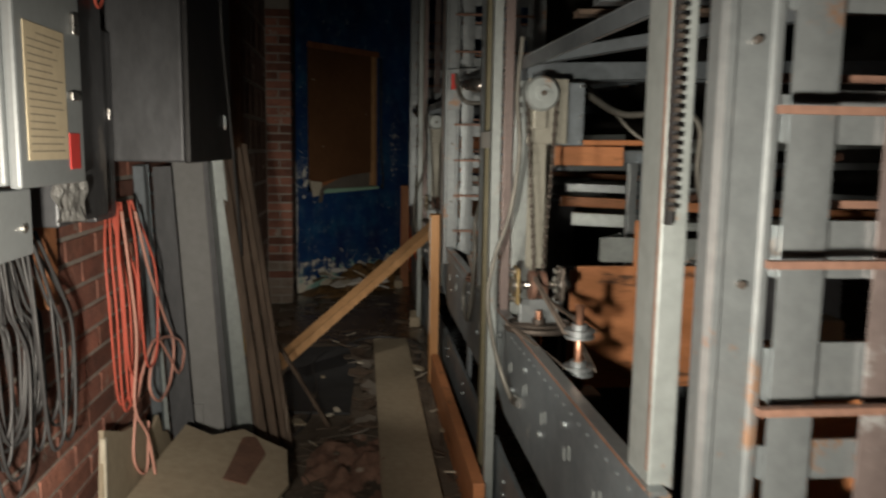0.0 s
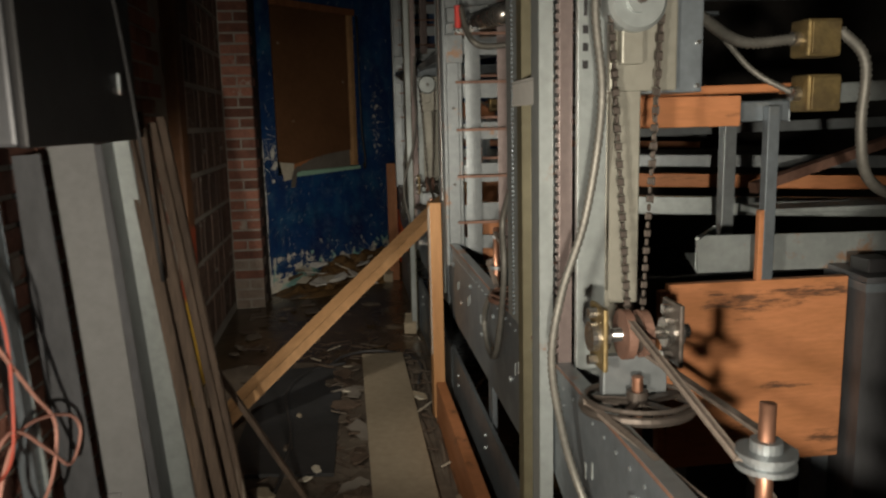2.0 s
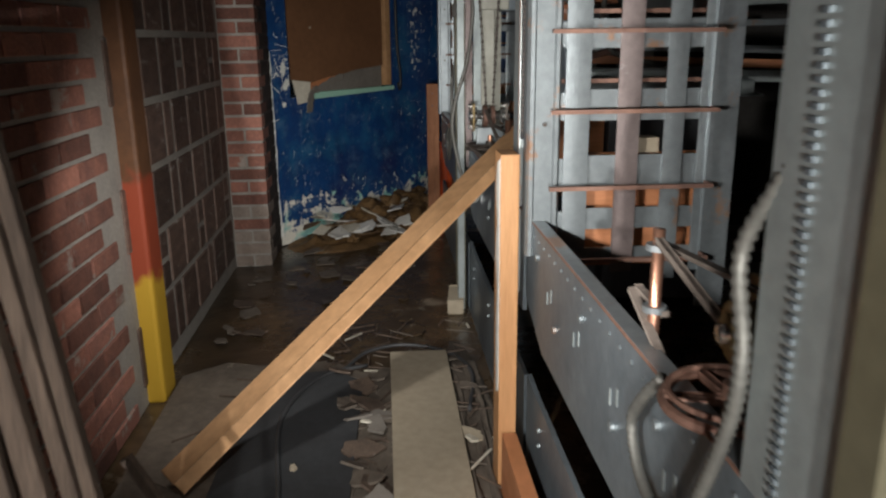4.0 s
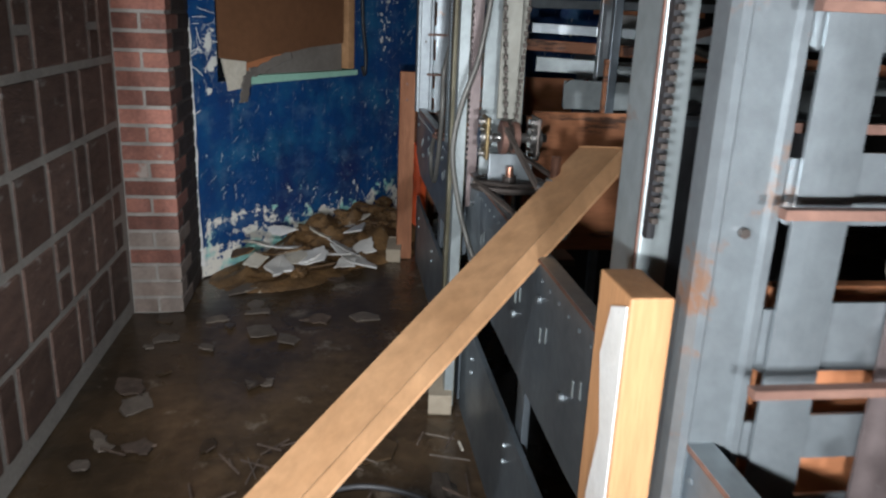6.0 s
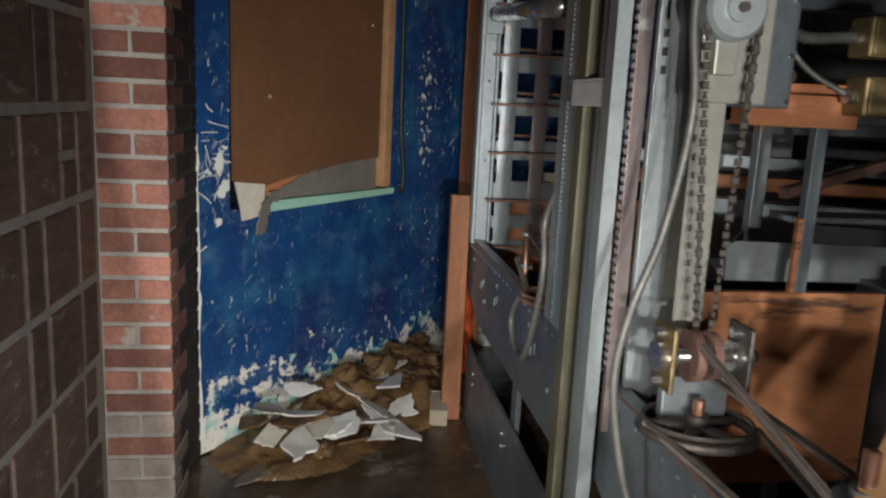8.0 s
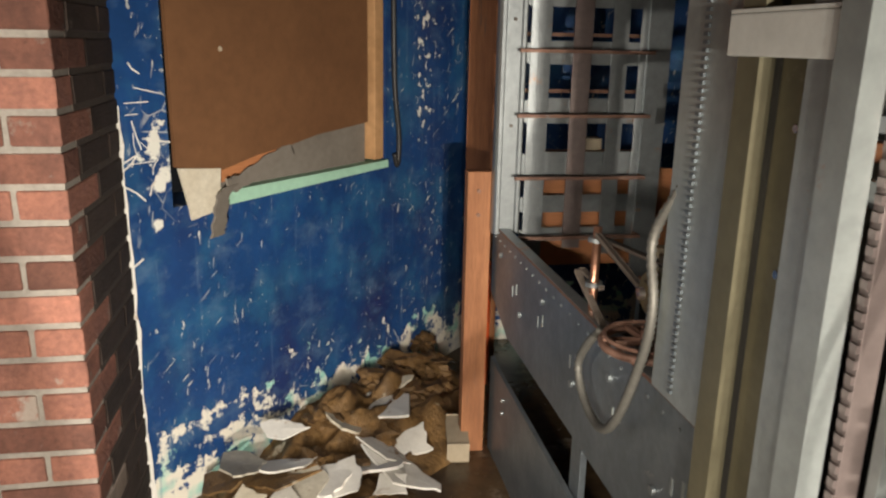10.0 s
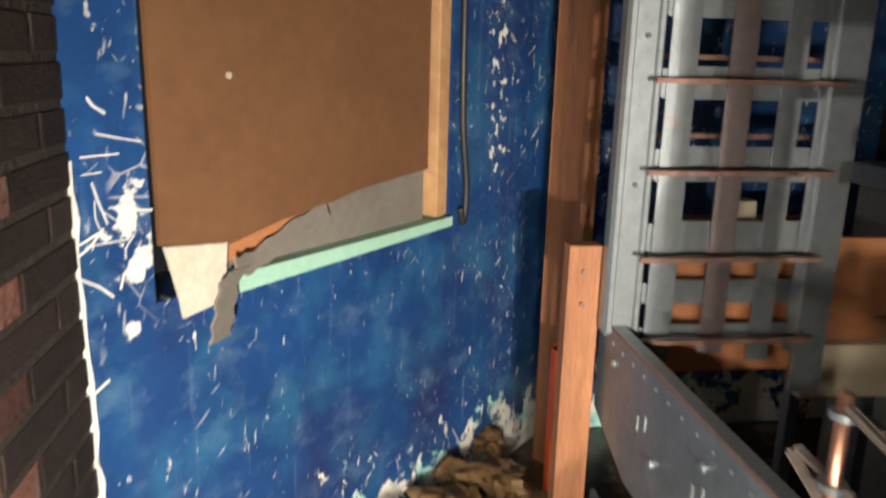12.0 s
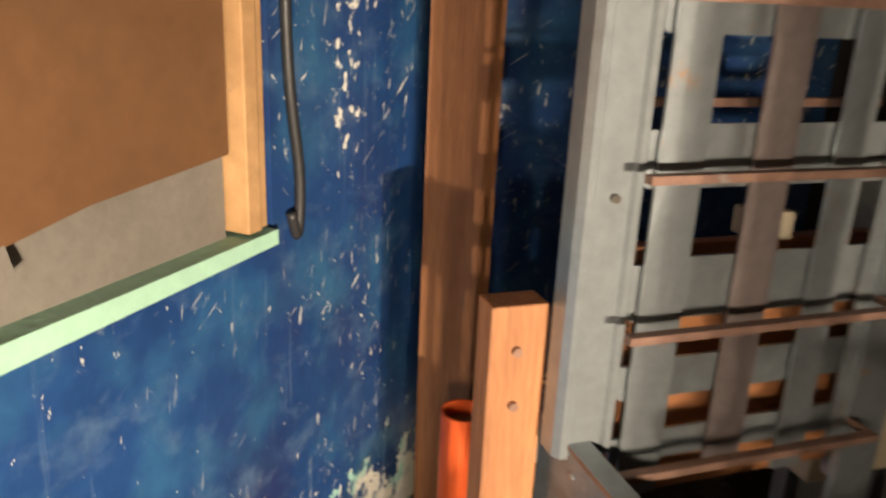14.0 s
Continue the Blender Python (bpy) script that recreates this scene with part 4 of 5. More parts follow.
# ---- inside of the machines, behind the drives ----
def pit(shift, along=0.0):
    """Things behind a drive, in the machine's pit; moved by shift, the timber block further along."""
    g = "pit of the machines"
    o = Vector(shift)
    bm = M()
    box(bm, 0.67, 1.065, 2.33, 2.352, 0.445, 0.845, 0.003)
    box(bm, 0.655, 0.669, 2.335, 2.36, 0.445, 0.83, 0.002)
    single("plywood_partition", bm, PLYORANGE, "orange stained plywood panel with dark scuffs", "panel", g).location = o
    # added black board that stands for the shade below the plywood
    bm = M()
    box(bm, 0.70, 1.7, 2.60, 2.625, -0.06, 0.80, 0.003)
    single("recess_board", bm, BLACK, "black board added in place of the shade under the plywood", "board", g).location = o
    for x, yy in ((0.69, 2.353), (1.02, 2.353)):
        bm = M()
        box(bm, x, x + 0.04, yy, yy + 0.04, -0.06, 0.80, 0.002)
        single("steel_upright", bm, STEEL_DARK, "dark steel upright behind the plywood partition", "steel upright", g).location = o
    t = thing("steel_trough", "pale blue-grey steel trough on a wooden panel", "trough", g, o)
    bm = M()
    slab(bm, [(0.785, 0.0), (1.8, -0.0), (1.8, 0.25), (0.85, 0.2)], 0.006, Matrix.Translation((0, 2.45, 0.842)))
    part("base", bm, PALE, t)
    bm = M()
    slab(bm, [(0.785, 0.842), (1.15, 0.838), (1.20, 0.85), (1.75, 0.85), (1.75, 0.915), (1.14, 0.918), (0.80, 0.925), (0.78, 0.912)], 0.006, Matrix.Translation((0, 2.443, 0)) @ FRONT)
    part("front", bm, PALE, t)
    bm = M()
    beam(bm, (0.787, 2.452, 0.884), (0.90, 2.60, 0.884), 0.005, 0.072)
    part("end", bm, PALE, t)
    bm = M()
    box(bm, 0.872, 0.897, 2.335, 2.357, -0.06, 1.20, 0.002)
    pp = thing("pit_post", "thin dark steel post with a pale wooden batten", "post", g, o)
    part("post", bm, STEEL_DARK, pp)
    bm = M()
    box(bm, 0.860, 0.8715, 2.332, 2.346, 0.80, 0.991, 0.002)
    part("batten", bm, PLYORANGE, pp)
    t = thing("cross_block", "splintered orange timber block on a dark steel bracket", "timber block", g, o + Vector((along, 0, 0)))
    bm = M()
    box(bm, 0.585, 0.807, 2.324, 2.39, 1.162, 1.222, 0.004)
    part("block", bm, PLYORANGE, t)
    bm = M()
    beam(bm, (0.60, 2.355, 1.231), (0.95, 2.375, 1.236), 0.10, 0.016, (0, 0, 1), 0.003)
    part("cap_board", bm, PLYORANGE, t)
    bm = M()
    beam(bm, (0.808, 2.372, 1.19), (0.93, 2.372, 1.19), 0.028, 0.04, (0, 0, 1), 0.002)
    part("bracket", bm, STEEL_DARK, t)
    bm = M()
    ring(bm, (0.66, 2.335, 1.253), 0.013, 0.004, (0, 1, 0), 18, 6)
    part("eye_bolt", bm, CHROME, t)
    bm = M()
    box(bm, 0.945, 0.977, 2.655, 2.685, -0.06, 1.19, 0.002)
    single("rear_post", bm, STEEL, "grey steel post behind the pit", "post", g).location = o
    t = thing("junction_box", "brass-coloured junction boxes with armoured conduit", "junction box", g, o)
    for x, z in ((0.90, 1.325), (0.905, 1.222)):
        bm = M()
        box(bm, x, x + 0.07, 2.26, 2.32, z - 0.035, z + 0.035, 0.006)
        bx = part("box", bm, BRASS, t)
        bm = M()
        box(bm, x + 0.006, x + 0.064, 2.254, 2.26, z - 0.03, z + 0.03, 0.002)
        part("cover", bm, BRASS, bx)
        bm = M()
        cyl(bm, (x - 0.016, 2.29, z), (x + 0.0, 2.29, z), 0.014, 12)
        part("gland", bm, CHROME, bx)
    ribbed("conduit", [(0.61, 2.20, 1.40), (0.68, 2.24, 1.36), (0.78, 2.28, 1.32), (0.89, 2.29, 1.325)], 0.012, t)
    ribbed("conduit", [(0.97, 2.27, 1.34), (1.02, 2.26, 1.28), (1.02, 2.26, 1.15), (1.06, 2.28, 1.05), (1.2, 2.34, 1.0), (1.4, 2.4, 0.98)], 0.012, t)
    ribbed("conduit", [(0.62, 2.3, 1.44), (0.74, 2.33, 1.36), (0.83, 2.33, 1.27), (0.90, 2.29, 1.22)], 0.007, t)
    bm = M()
    slab(bm, [(1.16, 2.28), (1.6, 2.24), (1.62, 2.42), (1.18, 2.44)], 0.85, Matrix.Identity(4))
    t = thing("dark_housing", "scuffed dark steel machine housing with a raised cap", "machine housing", g, o + Vector((-0.09, 0, 0)))
    part("body", bm, CABINET, t)
    bm = M()
    box(bm, 1.19, 1.25, 2.32, 2.38, 0.85, 0.88, 0.004)
    part("cap", bm, BLACK, t)
    bm = M()
    slab(bm, [(1.155, 2.275), (1.605, 2.235), (1.625, 2.425), (1.175, 2.445)], 0.018, Matrix.Translation((0, 0, 0.82)))
    part("rim", bm, STEEL_DARK, t)
    for i, (a, b, w, h, m) in enumerate((((0.82, 3.05, 1.06), (2.4, 2.75, 1.02), 0.03, 0.035, STEEL), ((0.82, 3.12, 1.0), (2.4, 2.85, 0.95), 0.05, 0.04, PLYORANGE),
                                       ((0.82, 2.95, 0.94), (2.4, 2.6, 0.90), 0.03, 0.05, PALE), ((0.7, 3.0, 1.14), (2.2, 3.05, 1.16), 0.03, 0.03, STEEL),
                                       ((1.0, 2.62, 0.955), (1.7, 2.58, 0.96), 0.10, 0.012, PALE), ((1.05, 2.7, 1.0), (1.9, 2.9, 1.2), 0.025, 0.025, RUST),
                                       ((0.95, 2.75, 1.22), (2.0, 2.72, 1.26), 0.03, 0.05, PALE))):
        bm = M()
        beam(bm, a, b, w, h)
        single("cross_bar", bm, m, "grey steel and timber cross bar inside the machine" if m is not PLYORANGE else "orange timber cross bar inside the machine", "machine bar", g).location = o
    bm = M()
    tube(bm, [(1.05, 2.3, 1.42), (1.10, 2.28, 1.46), (1.14, 2.29, 1.44), (1.15, 2.3, 1.40), (1.12, 2.29, 1.38)], 0.006, 6, 6)
    single("loose_wire", bm, WHITEP, "curled white wire hanging from the machine head", "wire", g, shade=True).location = o


pit((0, 0, 0))
pit((-0.085, 2.80, 0.045), 0.14)
for y, top in ((6.572, 0.944), (3.755, 0.876), (1.05, 0.93)):
    bm = M()
    box(bm, 0.50, 0.86, y, y + 0.02, 0.60, top, 0.003)
    single("back_board", bm, PLYORANGE, "orange plywood board behind the slatted deck", "board", "pit of the machines")
    bm = M()
    box(bm, 0.655, 0.71, y - 0.012, y + 0.035, top, top + 0.036, 0.004)
    single("pale_block", bm, TAN, "small pale wooden block on the board behind the deck", "block", "pit of the machines")
bm = M()
tube(bm, [(0.36, 3.05, 1.50), (0.37, 3.03, 1.44), (0.385, 3.0, 1.40), (0.42, 3.0, 1.385), (0.5, 3.0, 1.39)], 0.009, 8, 6)
wq = single("grey_hose", bm, HOSE, "bent grey hose with a red tip on the machine head", "hose", shade=True)
bm = M()
cyl(bm, (0.352, 3.05, 1.44), (0.352, 3.05, 1.50), 0.009, 12)
part("red_tip", bm, REDTAG, wq)
# beige housing by the last deck
t = thing("beige_housing", "drab beige steel housing with a white enamel head", "machine housing", at=(0.12, 0, 0))
bm = M()
box(bm, 1.16, 1.7, 6.62, 7.05, 0, 0.94, 0.01)
part("body", bm, BEIGE, t)
bm = M()
box(bm, 1.145, 1.72, 6.60, 7.07, 0.94, 1.0, 0.008)
part("lid", bm, PALE, t)
bm = M()
box(bm, 1.22, 1.6, 6.68, 6.92, 1.0, 1.17, 0.012)
hd = part("head", bm, WHITEP, t, "white enamel head")
bm = M()
box(bm, 1.22, 1.34, 6.592, 6.60, 0.955, 0.985, 0.002)
part("slot", bm, BLACK, t)
bm = M()
box(bm, 1.19, 1.65, 6.66, 6.94, 1.17, 1.205, 0.003)
part("timber_cap", bm, PLYORANGE, t)
t = thing("end_partition", "orange stained plywood panel with a pale yellow ledge", "panel", "pit of the machines")
bm = M()
box(bm, 0.93, 1.17, 6.70, 6.72, 0.485, 0.868, 0.003)
part("panel", bm, PLYORANGE, t)
for x in (0.935, 1.135):
    bm = M()
    box(bm, x, x + 0.03, 6.70, 6.73, 0.0, 0.4845, 0.002)
    part("leg", bm, STEEL_DARK, t)
bm = M()
box(bm, 0.93, 1.17, 6.655, 6.699, 0.485, 0.62, 0.005)
part("ledge", bm, PAPER, t, "pale yellow ledge")

# ---- boxes on the long wall ----
t = thing("switch_box", "grey electrical switch box with a yellowed paper notice and red label", "switch box")
bm = M()
box(bm, WX, -0.592, 1.34, 1.66, 1.135, 1.62, 0.006)
part("body", bm, BOXGREY, t)
bm = M()
box(bm, -0.592, -0.572, 1.352, 1.655, 1.13, 1.63, 0.006)
dr = part("door", bm, BOXGREY, t)
bm = M()
box(bm, -0.572, -0.570, 1.385, 1.562, 1.178, 1.415, 0.0)
pp = part("notice", bm, PAPER, dr, "yellowed printed notice")
for k in range(17):
    z = 1.40 - k * 0.0128
    bm = M()
    box(bm, -0.5700, -0.5696, 1.395 + (0.04 if k == 0 else 0), 1.55 - rnd.uniform(0, 0.05) - (0.03 if k in (5, 11) else 0), z - 0.0025, z)
    part("print_line", bm, INK, pp)
bm = M()
box(bm, -0.572, -0.5695, 1.572, 1.622, 1.158, 1.228, 0.0)
part("warning_label", bm, REDTAG, dr, "small red label")
bm = M()
box(bm, -0.572, -0.562, 1.575, 1.62, 1.292, 1.308, 0.002)
part("latch", bm, CHROME, dr)
bm = M()
box(bm, -0.572, -0.563, 1.60, 1.63, 1.42, 1.46, 0.003)
part("catch", bm, CHROME, dr)
for z in (1.44, 1.39, 1.34, 1.30):
    bm = M()
    cyl(bm, (-0.66, 1.345, z), (-0.66, 1.325, z), 0.014, 12)
    part("fuse", bm, REDTAG, t)
t = thing("lower_box", "small grey electrical box under the switch box", "junction box")
bm = M()
box(bm, WX, -0.59, 1.16, 1.43, 1.01, 1.128, 0.004)
part("body", bm, BOXGREY, t)
for y in (1.2, 1.39):
    bm = M()
    cyl(bm, (-0.59, y, 1.06), (-0.585, y, 1.06), 0.008, 10)
    part("screw", bm, CHROME, t)
t = thing("fuse_cabinet", "narrow black fuse cabinet with silver tape at its foot", "fuse cabinet")
bm = M()
box(bm, WX, -0.64, 1.68, 2.0, 1.03, 1.72, 0.005)
part("body", bm, CABINET, t)
bm = M()
box(bm, WX, -0.672, 2.005, 2.165, 1.01, 1.50, 0.005)
dd = part("cover", bm, CABINET, t)
bm = M()
box(bm, -0.672, -0.664, 2.05, 2.065, 1.27, 1.30, 0.002)
box(bm, -0.672, -0.664, 2.11, 2.125, 1.27, 1.30, 0.002)
part("catch", bm, CHROME, dd)
bm = M()
n_s, n_z = 14, 9
grid = []
for i in range(n_s):
    for j in range(n_z):
        y, z = 1.575 + 0.165 * i / (n_s - 1), 1.128 - (0.075 + 0.012 * i / n_s) * j / (n_z - 1)
        grid.append(bm.verts.new((-0.606 + 0.012 * noise.noise((y * 28, z * 34, 1.7)), y, z + 0.004 * noise.noise((y * 20, 3.3, 0)))))
for i in range(n_s - 1):
    for j in range(n_z - 1):
        a = i * n_z + j
        bm.faces.new((grid[a], grid[a + 1], grid[a + n_z + 1], grid[a + n_z]))
bmesh.ops.solidify(bm, geom=bm.faces[:], thickness=0.0015)
part("silver_tape", bm, FOIL, t, "crinkled silver tape")
t = thing("grey_cabinet", "dark grey steel wall cabinet with a black door", "cabinet")
bm = M()
box(bm, WX, -0.492, 2.18, 2.86, 1.16, 1.78, 0.006)
part("body", bm, CABINET, t)
bm = M()
box(bm, -0.492, -0.476, 2.185, 2.86, 1.158, 1.78, 0.004)
dd = part("door", bm, BLACK, t)
bm = M()
box(bm, -0.476, -0.468, 2.70, 2.72, 1.26, 1.31, 0.003)
part("catch", bm, STEEL, dd)
bm = M()
tube(bm, [(-0.470, 2.66, 1.9), (-0.472, 2.68, 1.6), (-0.468, 2.76, 1.35), (-0.46, 2.80, 1.14), (-0.45, 2.86, 0.8)], 0.005, 6, 6)
single("wall_wire", bm, CABLE, "grey wire running down past the cabinet door", "wire", shade=True)
bm = M()
tube(bm, [(-0.66, 1.86, 1.74), (-0.635, 1.90, 1.62), (-0.63, 1.95, 1.53), (-0.63, 2.02, 1.6), (-0.64, 2.15, 1.75)], 0.004, 6, 6)
single("red_wire", bm, REDCORD, "thin red wire looped over the fuse cabinet", "wire", shade=True)


def coil(name, y, z0, z1, n, spread, r, material, label, x=-0.665):
    """A hank of cable hanging in loops from a nail."""
    t = thing(name, label, "cable")
    for i in range(n):
        a, w = y + rnd.uniform(-0.5, 0.5) * spread, spread * rnd.uniform(0.15, 0.45)
        zb = z1 + rnd.uniform(0, 0.14)
        xx = x + rnd.uniform(-0.025, 0.03)
        bm = M()
        tube(bm, [(xx - 0.02, y - 0.01 + (a - y) * 0.5, z0), (xx, a - w * 0.7, z0 - 0.12), (xx + 0.012, a - w * 0.9, (z0 + zb) / 2), (xx + 0.01, a - w * 0.5, zb + 0.04), (xx + 0.012, a, zb),
                  (xx + 0.016, a + w * 0.5, zb + 0.05), (xx + 0.012, a + w * 0.8, (z0 + zb) / 2), (xx, a + w * 0.5, z0 - 0.14), (xx - 0.02, y + 0.01 + (a - y) * 0.5, z0)], r, 7, 6)
        part("loop", bm, material, t, "", True)
    return t


coil("black_cable", 1.55, 1.03, 0.52, 16, 0.27, 0.0036, CABLE, "hank of dark grey cable hanging on the wall")
rc = coil("extension_cord", 2.20, 1.05, 0.46, 5, 0.24, 0.0033, REDCORD, "red extension cord hanging in loops on the wall", -0.655)
bm = M()
tube(bm, [(-0.64, 2.22, 1.02), (-0.63, 2.30, 0.84), (-0.63, 2.46, 0.66), (-0.63, 2.56, 0.55), (-0.63, 2.5, 0.44), (-0.63, 2.36, 0.42), (-0.635, 2.28, 0.50), (-0.635, 2.40, 0.60), (-0.63, 2.62, 0.55), (-0.63, 2.70, 0.48), (-0.63, 2.62, 0.43), (-0.63, 2.5, 0.52), (-0.63, 2.34, 0.62), (-0.64, 2.2, 0.52), (-0.64, 2.12, 0.34), (-0.63, 2.2, 0.26), (-0.63, 2.24, 0.4)], 0.0042, 7, 6)
part("trailing_loop", bm, PINKCORD, rc, "faded pink length of cord", True)
bm = M()
tube(bm, [(-0.64, 2.1, 1.03), (-0.62, 2.12, 0.7), (-0.62, 2.08, 0.5), (-0.61, 2.16, 0.38), (-0.60, 2.2, 0.2)], 0.0042, 7, 6)
part("trailing_end", bm, PINKCORD, rc, "", True)
bm = M()
box(bm, WX + 0.0, WX + 0.03, 1.74, 1.80, 0.84, 1.03, 0.003)
single("wall_batten", bm, STUD, "short brown batten on the brick wall", "batten")


# ---- leaning sheets and boards ----
def lean(name, foot, head, w, t, material, label, cat, up=(0, 1, 0)):
    bm = M()
    beam(bm, foot, head, w, t, up, 0.002)
    return single(name, bm, material, label, cat, "leaning boards and sheets")


t = thing("folded_sheet", "grey folded sheet steel panel leaning under the cabinet", "panel", "leaning boards and sheets")
bm = M()
beam(bm, (-0.575, 2.86, 0.03), (-0.63, 2.83, 1.15), 0.108, 0.006, (0, 1, 0), 0.001)
part("face", bm, PANEL, t)
bm = M()
beam(bm, (-0.503, 2.93, 0.03), (-0.57, 2.90, 1.15), 0.02, 0.14, (0, 1, 0), 0.001)
part("fold", bm, CABINET, t, "dark folded side")
bm = M()
box(bm, -0.64, -0.60, 2.845, 2.854, 0.06, 0.24, 0.002)
part("lower_flap", bm, PANEL, t)
lean("steel_strip", (-0.46, 2.98, 0.02), (-0.55, 2.93, 1.16), 0.055, 0.006, PALE, "narrow blue-grey steel strip leaning on the wall", "metal strip")
lean("dark_strip", (-0.685, 2.6, 0.02), (-0.70, 2.5, 1.14), 0.03, 0.05, STEEL_DARK, "dark steel upright strip beside the panel", "metal strip")
lean("dark_sheet", (-0.64, 2.74, 0.02), (-0.70, 2.72, 1.13), 0.075, 0.006, CABINET, "dark grey steel sheet leaning behind the panel", "metal sheet")
lean("metal_strip", (-0.66, 2.60, 0.02), (-0.70, 2.56, 0.95), 0.016, 0.008, PALE, "thin pale metal strip beside the red cord", "metal strip")
for i, (fx, hx, m, w) in enumerate(((-0.375, -0.53, OLDWOOD, 0.032), (-0.335, -0.50, OLDWOOD, 0.030), (-0.30, -0.475, OLDWOOD, 0.022), (-0.285, -0.455, OLDWOOD, 0.020), (-0.41, -0.52, OLDWOOD, 0.03))):
    lean("leaning_board", (fx, 2.88 + 0.02 * i, 0.02), (hx, 2.95 + 0.02 * i, 1.17 + 0.015 * i), w, 0.012 + 0.012 * (i % 2), m, "long weathered brown strip of timber leaning on the wall" if m is OLDWOOD else "long dark steel strip leaning with the boards", "board")
bm = M()
slab(bm, [(-0.42, 0.02), (-0.30, 0.02), (-0.33, 0.20), (-0.375, 0.42), (-0.40, 0.38)], 0.008, Matrix.Translation((0, 3.02, 0)) @ FRONT)
single("wood_offcut", bm, OLDWOOD, "broken brown board end among the leaning strips", "offcut")
lean("thin_stick", (-0.145, 3.15, 0.03), (-0.40, 3.22, 0.44), 0.016, 0.016, OLDWOOD, "thin stick slanting over the floor", "stick")

# ---- rubbish ----
def shard(cx, cy, cz, size, material, tilt, label, cat, name, group, thick=0.006):
    k = rnd.randint(4, 6)
    corners, long = [], rnd.uniform(1.1, 1.9)
    for i in range(k):
        a = 2 * math.pi * i / k + rnd.uniform(-0.28, 0.28)
        r = size * rnd.uniform(0.6, 1.05)
        corners.append(Vector((r * math.cos(a) * long, r * math.sin(a))))
    out = []
    for i in range(k):
        p, q = corners[i], corners[(i + 1) % k]
        rough = (q - p).length * rnd.choice((0.01, 0.07, 0.10))
        for j in range(4):
            e = p.lerp(q, j / 4)
            out.append((e.x + rnd.uniform(-rough, rough), e.y + rnd.uniform(-rough, rough)))
    bm = M()
    curl = rnd.uniform(0.2, 1.4)
    top = [bm.verts.new((x, y, curl * x * x * (1 if x > 0 else 0.3) + thick)) for x, y in out]
    low = [bm.verts.new((x, y, curl * x * x * (1 if x > 0 else 0.3))) for x, y in out]
    mid_t, mid_l = bm.verts.new((0, 0, thick)), bm.verts.new((0, 0, 0))
    for i in range(len(out)):
        j = (i + 1) % len(out)
        bm.faces.new((top[i], top[j], mid_t))
        bm.faces.new((low[j], low[i], mid_l))
        bm.faces.new((low[i], low[j], top[j], top[i]))
    ob = single(name, bm, material, label, cat, group)
    ob.matrix_world = pose(cx, cy, cz, rnd.uniform(-tilt, tilt), rnd.uniform(-tilt, tilt), rnd.uniform(0, 360))
    return ob


t = thing("plasterboard_sheet", "torn tan plasterboard sheet leaning on the brick wall", "plasterboard")
bm = M()
slab(bm, [(1.86, 0.0), (2.55, 0.0), (2.58, 0.16), (2.50, 0.27), (2.44, 0.29), (2.40, 0.36), (2.32, 0.34), (2.25, 0.40), (2.05, 0.44), (1.90, 0.50), (1.87, 0.3)], 0.012, Matrix.Translation((-0.655, 0, 0)) @ SIDE)
part("sheet", bm, TAN, t)
bm = M()
beam(bm, (-0.645, 1.875, 0.0), (-0.645, 1.90, 0.48), 0.014, 0.018, (0, 1, 0))
part("white_edge", bm, PLASTER, t, "crumbling white edge")
bm = M()
slab(bm, [(-0.66, 2.02), (-0.30, 2.0), (-0.24, 2.22), (-0.27, 2.46), (-0.36, 2.52), (-0.43, 2.58), (-0.52, 2.50), (-0.62, 2.56)], 0.010, pose(0, 0, 0.075, 2, 9, 0))
t = thing("cardboard_sheet", "torn tan cardboard sheet with a red patch on rubble", "cardboard")
part("sheet", bm, TAN, t)
bm = M()
slab(bm, [(-0.43, 2.2), (-0.36, 2.18), (-0.33, 2.40), (-0.38, 2.52), (-0.42, 2.50)], 0.003, pose(0, 0, 0.087, 2, 9, 0))
part("red_patch", bm, RUST, t, "faded red print")


def heap(name, cx, cy, rx, ry, h, seg, material, label, seed, turn=0):
    bm = M()
    bmesh.ops.create_grid(bm, x_segments=seg, y_segments=seg, size=1)
    for v in bm.verts:
        x, y = v.co.x, v.co.y
        r = math.hypot(x, y)
        e = max(0.0, 1 - r ** 2)
        n = noise.fractal((x * 3 + seed, y * 3, seed), 0.9, 2.1, 5)
        v.co = Vector((x * rx, y * ry, max(-0.02, h * e * (0.75 + 0.55 * n) + 0.03 * n * e - 0.015 * (r > 0.98))))
    ob = single(name, bm, material, label, "rubble", kind="stuff", shade=True)
    ob.matrix_world = pose(cx, cy, 0, 0, 0, turn)
    return ob


heap("rubble_heap", -0.44, 2.28, 0.26, 0.34, 0.11, 40, PLASTER, "low heap of broken plaster and brick rubble", 4.2)
heap("rubble_heap", -0.02, 2.75, 0.26, 0.42, 0.05, 36, mat("pink_rubble", (0.36, 0.21, 0.155), 0.9, 0, (0.2, 0.12, 0.09), 14, 0.7, 60, 0.4, 0.5, (0.5, 0.44, 0.36), 12, 0.6), "thin spread of pinkish brick and plaster crumbs", 9.1)
heap("muck_heap", 0.06, 6.70, 0.60, 0.30, 0.15, 56, MUCK, "heap of sodden brown insulation and plaster by the blue wall", 2.7, SLANT - 4)
heap("muck_heap", -0.15, 6.40, 0.40, 0.26, 0.05, 40, MUCK, "thin spread of brown muck before the heap", 6.3, 30)
heap("dirt_ridge", 0.31, 3.9, 0.09, 0.9, 0.045, 36, LINO, "ridge of dirt and splinters beside the plank", 3.3)
